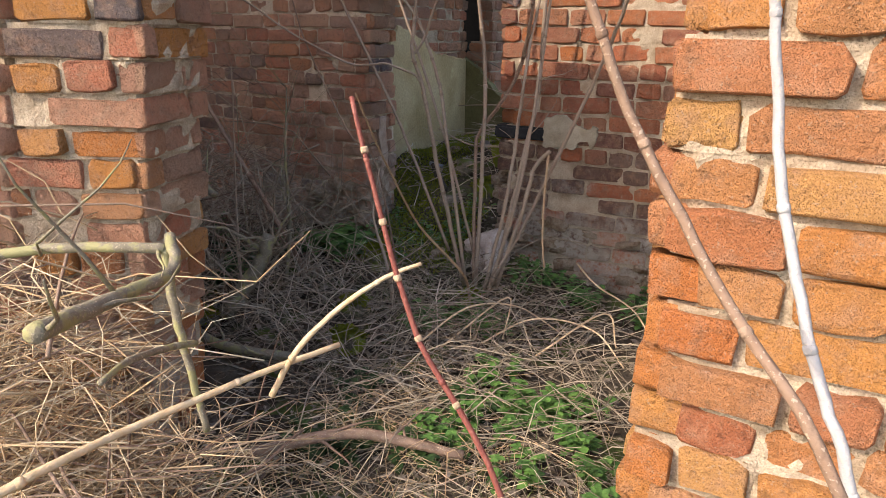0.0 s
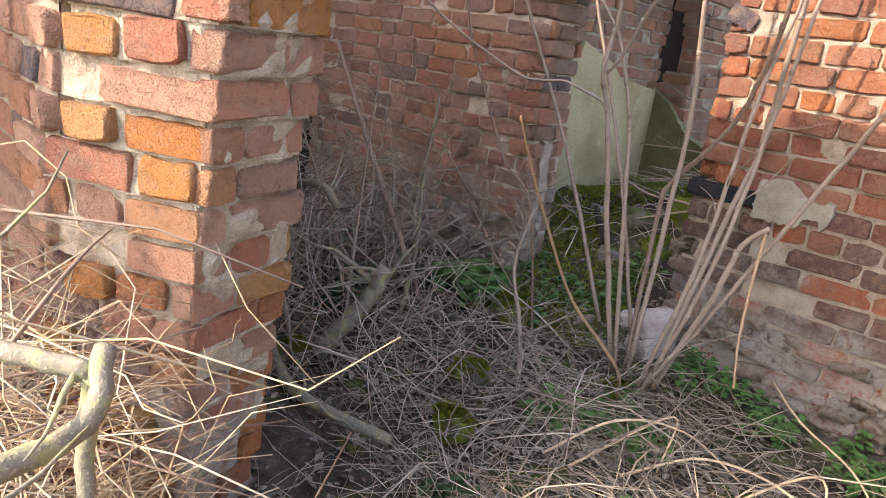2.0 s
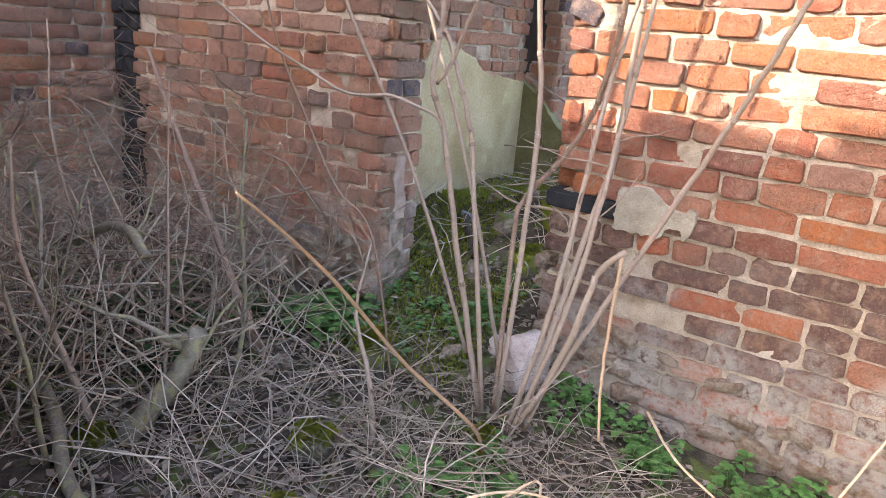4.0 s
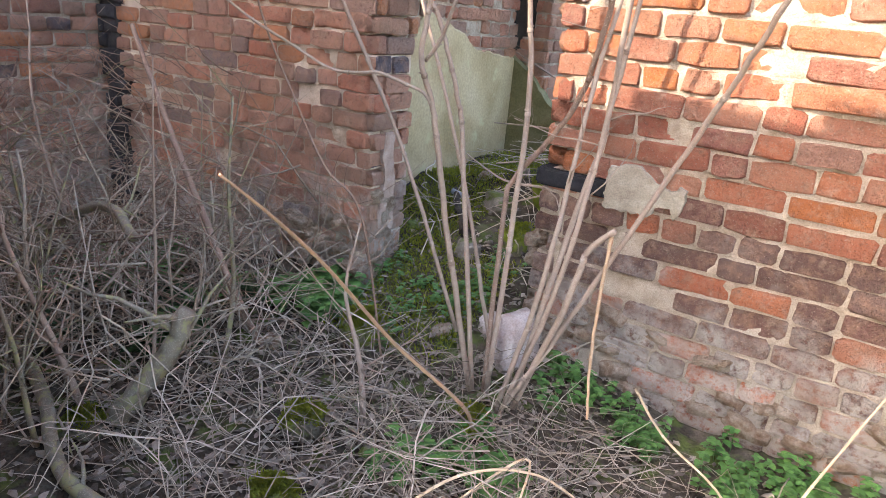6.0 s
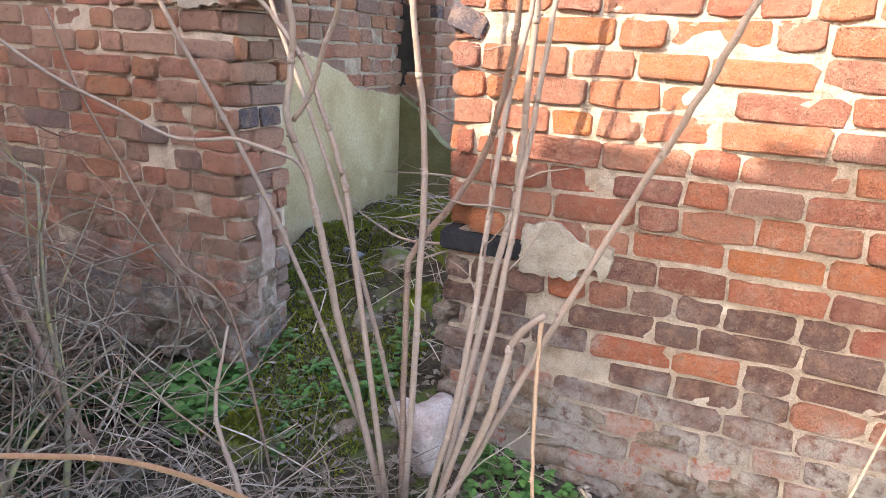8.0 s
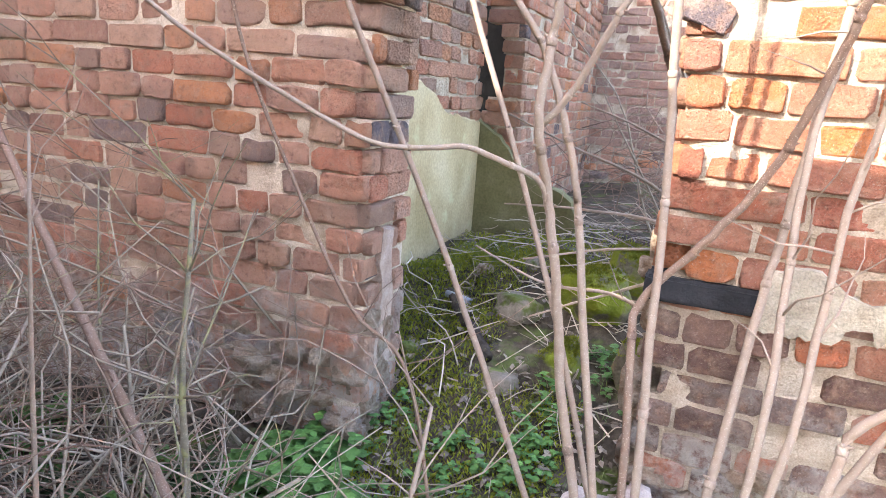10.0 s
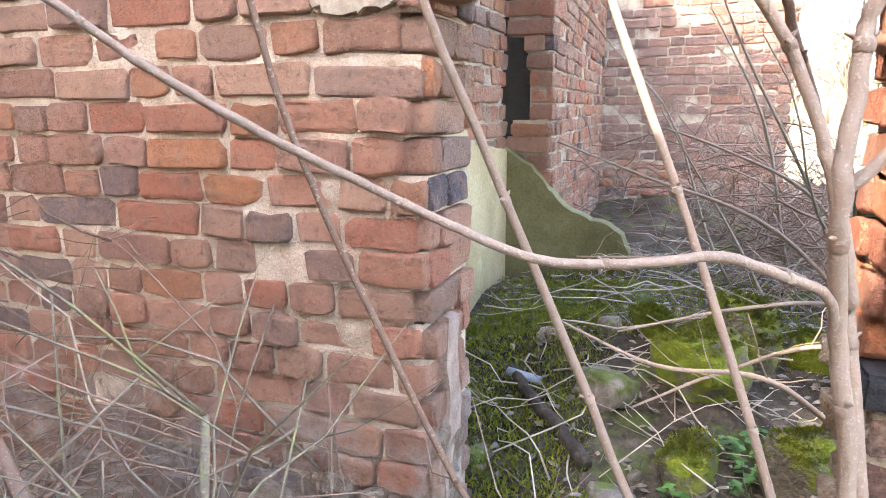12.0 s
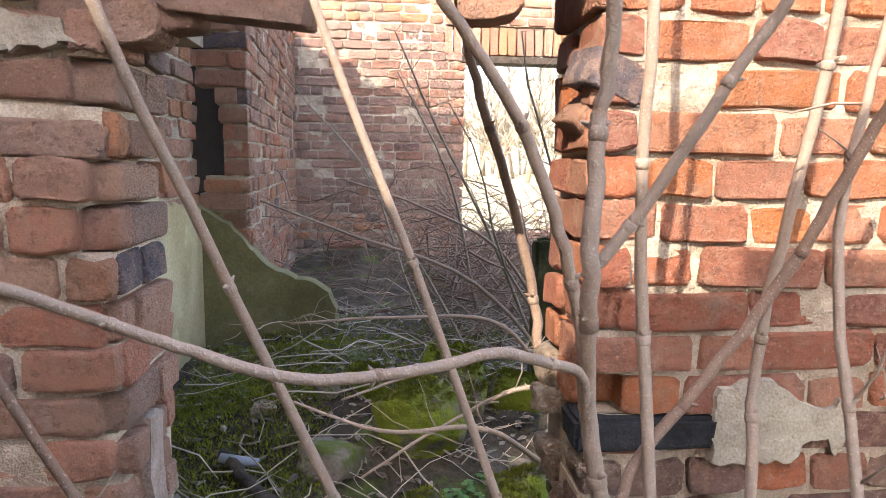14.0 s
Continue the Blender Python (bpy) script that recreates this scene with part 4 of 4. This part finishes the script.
thicket("ground_straw", "sunlit dry straw scattered on the ground by the way in", "straw", [(0.5, 1.35, -2.05, -1.15, 0.05), (0.45, 1.2, -2.2, -1.5, 0.08)], 420, 0.0008, 0.0018, 0.34, STRAW, 112, 0.3, 0.0, 0.25)
thicket("floor_twigs", "grey fallen twigs over the yard floor", "twigs", [(-1.6, 1.2, -1.9, -0.15, 0.10), (0.2, 1.9, -1.6, -0.5, 0.16), (0.3, 1.6, -1.6, -0.7, 0.22), (-0.3, 1.0, -1.4, -0.3, 0.18)], 760, 0.0009, 0.0025, 0.52, TWIG, 103, 0.55, 0.0, 0.24)
thicket("floor_canes", "pale upright dry stalks in the yard", "stalks", [(-0.3, 0.6, -1.3, -0.5, 0.10), (-1.2, 0.2, -1.4, -0.4, 0.2)], 170, 0.0014, 0.0030, 0.40, PALE, 109, 2.6, 0.03, 0.10)
thicket("dry_grass", "dry bent grass stalks between the twigs", "grass", [(-0.2, 1.7, -1.8, -0.2, 0.10), (0.8, 1.5, -2.2, -1.4, 0.05)], 700, 0.0007, 0.0013, 0.28, TWIG, 104, 0.5, 0.0, 0.25)
thicket("bramble_thicket", "dense grey bramble thicket in the wall's corner", "brambles", [(-2.2, -0.75, -1.5, -0.05, 0.75), (-2.2, -1.0, -1.2, -0.05, 0.95), (-1.5, -0.4, -1.4, -0.1, 0.45)], 760, 0.0010, 0.0030, 0.50, BROWN, 105, 0.9, 0.0, 0.24)
thicket("bramble_stems", "grey arching stems through the bramble thicket", "brambles", [(-2.0, -0.5, -1.5, -0.1, 0.55), (-1.5, -0.1, -1.45, -0.4, 0.40)], 420, 0.0014, 0.0048, 0.75, TWIG, 110, 1.8, 0.05, 0.2)
thicket("inner_brush", "tangle of bare twigs at the back of the inner room", "brushwood", [(-0.45, 2.4, 2.2, 4.4, 0.65), (0.1, 2.4, 2.6, 4.5, 0.7), (0.3, 1.6, 1.6, 3.0, 0.5)], 900, 0.0014, 0.005, 0.8, BROWN, 106, 1.1, 0.0, 0.26)
thicket("inner_twigs", "fallen twigs over the inner room's rubble", "twigs", [(-0.6, 1.6, 0.2, 2.4, 0.12)], 300, 0.0012, 0.0034, 0.45, PALE, 107, 0.35, 0.0, 0.18)


def sapling(base, height, seed, lean=(0, 0), r=0.007, mat=None):
    """A crooked young stem with side twigs."""
    rng = random.Random(seed)
    ob = thing("sapling", (0, 0, 0), "crooked grey-brown sapling in the overgrown yard", "sapling", group="yard saplings")
    b = Vector((base[0], base[1], ground_z(*base) - 0.02))
    top = b + Vector((lean[0], lean[1], height))
    line = bent(b, top, rng, 0.07, 9)
    n = len(line)
    rad = [r * (1 - 0.7 * i / (n - 1)) for i in range(n)]
    bag = Bag()
    bag.tube(line, rad, 7)
    bag.put("stem", mat or TWIG, ob)
    for k in range(int(12 * height) + 5):
        i = rng.randrange(2, n)
        q = line[i] + Vector((rng.uniform(-1, 1), rng.uniform(-1, 1), rng.uniform(0.1, 1.3))) * rng.uniform(0.1, 0.32)
        bag, tw = Bag(), bent(line[i], q, rng, 0.10, 5)
        rr = max(0.001, rad[i] * 0.45)
        bag.tube(tw, [rr, rr * 0.8, rr * 0.65, rr * 0.5, rr * 0.3], 4)
        if rng.random() < 0.6:
            bag.tube(bent(tw[2], tw[2] + Vector((rng.uniform(-1, 1), rng.uniform(-1, 1), rng.uniform(0.2, 1))) * 0.14, rng, 0.1, 4), [rr * 0.5, rr * 0.4, rr * 0.3, rr * 0.2], 4)
        bag.put("twig", mat or TWIG, ob)
    return ob


rng = random.Random(9)
SPOTS = [(-0.38, -1.25), (-0.50, -1.42), (-0.30, -1.42), (-0.35, -1.05), (-0.55, -1.2), (-0.32, -0.80), (0.24, -0.72), (-0.65, -0.9), (-0.9, -1.1), (-1.1, -0.8),
         (-0.8, -0.55), (-1.3, -1.0), (-1.5, -0.6), (-0.5, -0.55), (-1.0, -0.35), (-0.62, -1.45), (-1.7, -0.9), (-0.78, -1.3)]
for k, (x, y) in enumerate(SPOTS):
    sapling((x, y), rng.uniform(0.55, 1.25), 200 + k, (rng.uniform(-0.25, 0.2), rng.uniform(-0.15, 0.2)), rng.uniform(0.006, 0.012), (ELDER, TWIG, LICHEN)[k % 3])
for k, (x, y) in enumerate([(0.62, 1.25), (0.45, 1.6), (0.75, 1.7), (0.55, 2.0), (0.30, 1.9), (0.85, 1.3)]):
    ob = sapling((x, y), rng.uniform(0.8, 1.5), 240 + k, (rng.uniform(-0.7, -0.1), rng.uniform(-0.3, 0.1)), rng.uniform(0.006, 0.010))
    tagged(ob, "bare sapling arching out of the rubble in the inner room", "sapling", "inner saplings")
for k, pts in enumerate([[(0.62, 0.95, 0.42), (0.40, 0.75, 0.72), (0.10, 0.70, 0.76), (-0.20, 0.72, 0.74)], [(0.70, 1.10, 0.42), (0.35, 1.00, 0.80), (-0.05, 1.05, 0.95), (-0.35, 1.15, 1.05)],
                         [(0.52, 0.55, 0.36), (0.30, 0.42, 0.55), (0.05, 0.40, 0.56), (-0.22, 0.50, 0.62)], [(0.75, 1.4, 0.45), (0.5, 1.3, 0.85), (0.2, 1.35, 1.02), (-0.1, 1.4, 1.12)],
                         [(0.66, 1.05, 0.42), (0.5, 0.85, 0.62), (0.25, 0.62, 0.66), (-0.05, 0.5, 0.60)], [(0.7, 0.8, 0.42), (0.45, 0.62, 0.58), (0.2, 0.55, 0.50), (0.0, 0.45, 0.42)]]):
    ob = thing("arching_branch", (0, 0, 0), "pale bare branch arching low over the mossy rubble", "branch", group="arching branches")
    stem(ob, pts, 0.008, 0.003, ELDER, seed=260 + k, twigs=6, nodes=2)
for k, pts in enumerate([[(0.60, -1.10, 0.08), (0.72, -0.95, 0.19), (0.86, -0.80, 0.17), (1.02, -0.72, 0.06)], [(0.66, -1.05, 0.05), (0.82, -0.80, 0.20), (0.84, -0.88, 0.06)],
                         [(0.93, -0.28, 0.20), (1.06, -0.42, 0.17), (1.26, -0.54, 0.13), (1.40, -0.75, 0.05)], [(1.38, -0.50, 0.05), (1.43, -0.38, 0.17), (1.56, -0.12, 0.42), (1.60, -0.05, 0.50)],
                         [(0.78, -0.98, 0.06), (0.95, -0.86, 0.16), (1.16, -0.80, 0.14), (1.30, -0.86, 0.05)], [(1.00, -0.95, 0.06), (1.18, -0.72, 0.18), (1.24, -0.74, 0.06)]]):
    ob = thing("dry_cane", (0, 0, 0), "bright orange-tan dry cane lying on the twigs", "cane", group="dry canes")
    stem(ob, pts, 0.0040, 0.0028, STRAW, seed=270 + k, nodes=2, buds=False)
# heavier fallen wood in the yard
for k, (pts, r, mat) in enumerate([([(-0.28, -1.22, 0.03), (-0.2, -1.1, 0.22), (-0.16, -1.04, 0.36)], 0.035, LICHEN), ([(-0.9, -1.2, 0.05), (-0.5, -1.3, 0.08), (-0.1, -1.45, 0.06), (0.3, -1.4, 0.07)], 0.022, LICHEN),
                                   ([(0.5, -1.9, 0.05), (0.75, -1.72, 0.10), (1.05, -1.62, 0.07)], 0.018, BROWN), ([(-1.5, -1.0, 0.1), (-1.0, -0.9, 0.42), (-0.75, -0.9, 0.5), (-0.55, -0.95, 0.46)], 0.02, LICHEN)]):
    ob = thing("fallen_branch", (0, 0, 0), "mossy fallen branch lying in the overgrown yard", "branch", group="fallen branches")
    stem(ob, pts, r, r * 0.8, mat, seed=280 + k, twigs=4)

# ---------------------------------------------------------------- stones, moss, litter


def stone(at, size, seed, mat=STONE, name="stone", label="weathered rubble stone half sunk in leaf litter", cat="stone", group="rubble stones", sink=0.35, moss=0.0):
    rng = random.Random(seed)
    z = ground_z(at[0], at[1])
    ob = thing(name, Matrix.Translation((at[0], at[1], z + size[2] * (1 - 2 * sink) * 0.8)) @ pose(0, 0, 0, rng.uniform(-12, 12), rng.uniform(-12, 12), rng.uniform(0, 180)), label, cat, group=group)
    part("body", lump(size, rng, 0.22, 1.0, 3), mat, ob)
    if moss:
        bag = Bag()
        me = ob.children[0].data
        for p in me.polygons:
            if p.normal.z > 0.45:
                for _ in range(int(moss)):
                    c = p.center + Vector((rng.uniform(-1, 1), rng.uniform(-1, 1), 0)) * 0.012
                    d = (p.normal + Vector((rng.uniform(-1, 1), rng.uniform(-1, 1), rng.uniform(0, 1)))).normalized()
                    bag.leaf(c, d, Vector((0.3, 0.1, 1)), rng.uniform(0.009, 0.018), 0.005, 0.1)
        tagged(bag.put("moss_cover", MOSS, ob), kind="stuff")
    return ob


MOSSY = dict(mat=MOSS_STONE, name="mossy_stone", label="rubble stone with a bright green moss cap", cat="stone", group="mossy stones")
stone((0.16, 0.76), (0.15, 0.11, 0.14), 1, moss=24, **MOSSY)
stone((0.27, 0.95), (0.13, 0.11, 0.16), 2, moss=24, **MOSSY)
stone((0.40, 0.46), (0.11, 0.09, 0.16), 3, moss=16, **MOSSY)
stone((0.15, 0.42), (0.09, 0.07, 0.09), 4, moss=16, **MOSSY)
stone((-0.09, 0.66), (0.10, 0.08, 0.07), 5)
stone((0.50, 1.05), (0.13, 0.10, 0.10), 6, moss=20, **MOSSY)
stone((0.02, 1.0), (0.08, 0.07, 0.06), 7, moss=20, **MOSSY)
stone((-0.02, 0.28), (0.07, 0.05, 0.05), 8)
stone((0.13, -0.87), (0.075, 0.065, 0.065), 9, moss=26, sink=0.1, **MOSSY)
stone((-0.09, -0.34), (0.10, 0.09, 0.08), 10, moss=26, sink=0.12, **MOSSY)
stone((0.32, -1.16), (0.06, 0.055, 0.065), 11, moss=26, sink=0.1, **MOSSY)
stone((0.52, -0.52), (0.06, 0.05, 0.06), 12, moss=16, **MOSSY)
stone((-0.30, -1.30), (0.07, 0.06, 0.05), 13, moss=16, **MOSSY)
stone((-0.12, 0.95), (0.05, 0.04, 0.04), 14)
stone((0.60, 0.65), (0.12, 0.10, 0.09), 15)
stone((0.44, -0.13), (0.115, 0.075, 0.15), 16, LIMED, "limed_stone", "pinkish white limed stone leaning by the wall's corner", "stone", "limed stones")
stone((0.33, -0.06), (0.08, 0.06, 0.06), 17, LIMED, "limed_stone", "pinkish white limed stone leaning by the wall's corner", "stone", "limed stones")
rng = random.Random(21)
for k in range(26):
    x, y = rng.uniform(-0.6, 1.0), rng.choice([rng.uniform(-1.6, -0.1), rng.uniform(0.2, 2.2), rng.uniform(0.2, 1.4)])
    s = rng.uniform(0.018, 0.04)
    stone((x, y), (s * 1.4, s, s * 0.7), 300 + k, rng.choice([STONE, RUBBLE, RUBBLE]), "rubble_piece", "small broken piece of brick and lime on the ground", "rubble", "rubble pieces")
lo = thing("rotten_log", (0, 0, 0), "short dark rotten log on the inner room's floor", "log")
stem(lo, [(-0.40, 0.75, ground_z(-0.40, 0.75) + 0.02), (-0.29, 0.60, ground_z(-0.29, 0.60) + 0.025), (-0.20, 0.50, ground_z(-0.20, 0.50) + 0.02), (-0.10, 0.36, ground_z(-0.10, 0.36) + 0.02)], 0.017, 0.022, TIMBER, "log", seed=5)
pi = thing("grey_pipe", (0, 0, 0), "short grey plastic pipe half buried in moss", "pipe")
bag = Bag()
zz = ground_z(-0.33, 0.72) + 0.015
bag.tube([(-0.40, 0.72, zz + 0.01), (-0.29, 0.70, zz)], 0.014, 12)
bag.put("tube", plain_material("grey_plastic", [(0.3, (0.25, 0.28, 0.33)), (0.7, (0.36, 0.39, 0.44))], 20, 200, 0.45, 0.001), pi)
post = thing("mossy_post", (0.62, 1.12, ground_z(0.62, 1.12)), "old timber post stump greened with algae", "post")
block("body", (0.10, 0.09, 0.62), plain_material("algae_timber", [(0.3, (0.05, 0.06, 0.03)), (0.6, (0.11, 0.12, 0.06)), (0.8, (0.20, 0.19, 0.13))], 14, 150, 0.9, 0.01), post, (0, 0, 0.28), 9, 0.01, 0.012)


def leaves(name, label, cat, spots, mat, seed, size, per, tall, kind="", group="", spread=0.09, width=0.85):
    """Leafy clumps; each spot (x, y) is one plant of its own."""
    for k, (x, y) in enumerate(spots):
        rng = random.Random(seed + k)
        ob = thing(name, (x, y, ground_z(x, y)), label, cat, kind, group)
        bag, canes = Bag(), Bag()
        for i in range(per):
            a, r = rng.uniform(0, 6.283), spread * math.sqrt(rng.random())
            h = tall * rng.uniform(0.35, 1.0)
            foot = Vector((r * math.cos(a), r * math.sin(a), 0))
            foot.z = ground_z(x + foot.x, y + foot.y) - ground_z(x, y)
            top = foot + Vector((rng.uniform(-0.02, 0.02), rng.uniform(-0.02, 0.02), h))
            canes.tube([foot, top], [0.0012, 0.0009], 4)
            for lev in range(3):
                p = foot + (top - foot) * (0.45 + 0.27 * lev)
                b = rng.uniform(0, 6.283)
                for s in range(2 if lev < 2 else 4):
                    w = b + s * (3.1416 if lev < 2 else 1.57)
                    L = size * rng.uniform(0.7, 1.15) * (1.0 if lev < 2 else 0.7)
                    bag.leaf(p, Vector((math.cos(w), math.sin(w), rng.uniform(-0.25, 0.2))), Vector((0, 0, 1)), L, L * width, 0.12)
        bag.add(canes.v, canes.f)
        tagged(bag.put("foliage", mat, ob), kind="stuff")


rng = random.Random(31)
NET = dict(name="nettle_clump", label="young green nettles sprouting from leaf mould", cat="nettles", group="nettle clumps")
leaves(spots=[(-0.42 + rng.uniform(-0.16, 0.22), -0.22 + rng.uniform(-0.12, 0.12)) for _ in range(8)], mat=LEAF, seed=400, size=0.055, per=12, tall=0.12, **NET)
leaves(spots=[(0.60 + rng.uniform(-0.15, 0.15), -0.72 + rng.uniform(-0.12, 0.12)) for _ in range(6)], mat=LEAF, seed=430, size=0.036, per=12, tall=0.09, **NET)
leaves(spots=[(1.0 + rng.uniform(-0.35, 0.55), -0.14 + rng.uniform(-0.16, 0.04)) for _ in range(11)], mat=LEAF, seed=450, size=0.032, per=12, tall=0.09, **NET)
leaves(spots=[(-0.15 + rng.uniform(-0.25, 0.3), -0.12 + rng.uniform(-0.2, 0.25)) for _ in range(9)], mat=LEAF, seed=480, size=0.026, per=14, tall=0.06, **NET)
leaves(spots=[(1.18 + rng.uniform(-0.30, 0.22), -1.38 + rng.uniform(-0.24, 0.24)) for _ in range(14)], mat=LEAF, seed=500, size=0.034, per=12, tall=0.10, **NET)
leaves(spots=[(0.75 + rng.uniform(-0.3, 0.3), -1.55 + rng.uniform(-0.15, 0.2)) for _ in range(6)], mat=LEAF_DARK, seed=520, size=0.035, per=11, tall=0.08, **NET)
leaves(spots=[(-0.9 + rng.uniform(-0.5, 0.5), -0.75 + rng.uniform(-0.4, 0.4)) for _ in range(12)], mat=LEAF_DARK, seed=540, size=0.04, per=12, tall=0.11, **NET)
leaves(spots=[(-1.0 + rng.uniform(-0.45, 0.5), -0.6 + rng.uniform(-0.4, 0.35)) for _ in range(14)], mat=LEAF, seed=580, size=0.038, per=9, tall=0.12, **NET)
leaves(spots=[(0.35 + rng.uniform(-0.2, 0.15), 0.35 + rng.uniform(-0.15, 0.2)) for _ in range(4)], mat=LEAF, seed=560, size=0.028, per=10, tall=0.06, **NET)


def litter(name, label, cat, boxes, count, mat, seed, size, flat=True, width=0.5):
    rng = random.Random(seed)
    bag = Bag()
    for i in range(count):
        x0, x1, y0, y1 = rng.choice(boxes)
        x, y = rng.uniform(x0, x1), rng.uniform(y0, y1)
        a = rng.uniform(0, 6.283)
        L = size * rng.uniform(0.5, 1.3)
        p = Vector((x, y, ground_z(x, y) + rng.uniform(0.004, 0.022)))
        d = Vector((math.cos(a), math.sin(a), rng.uniform(-0.25, 0.4) if flat else rng.uniform(0.5, 2.5)))
        bag.leaf(p, d, Vector((rng.uniform(-0.4, 0.4), rng.uniform(-0.4, 0.4), 1)), L, L * width, rng.uniform(-0.4, 0.4))
    return tagged(bag.put(name, mat, None, False), label, cat, kind="stuff")


litter("leaf_litter", "curled brown dead leaves over the ground", "leaves", [(-0.7, 1.7, -2.0, -0.1), (-0.5, 1.0, -1.4, 0.3), (-0.7, 1.5, 0.1, 2.4)], 7000, LITTER, 601, 0.036)
litter("grass_blades", "short fresh green grass blades", "grass", [(-0.45, 0.35, -0.4, 0.4), (-0.65, -0.1, 0.3, 1.4), (0.6, 1.55, -2.2, -1.5), (-0.3, 0.9, -0.9, -0.2)], 4200, GRASS, 602, 0.036, False, 0.07)
litter("moss_carpet", "mossy green carpet on the inner room's rubble", "moss", [(-0.68, -0.1, 0.2, 1.7), (-0.68, -0.15, 0.25, 1.2), (-0.5, 0.6, 0.9, 2.0), (-0.35, 0.25, -0.35, 0.3)], 26000, MOSS, 603, 0.018, False, 0.28)
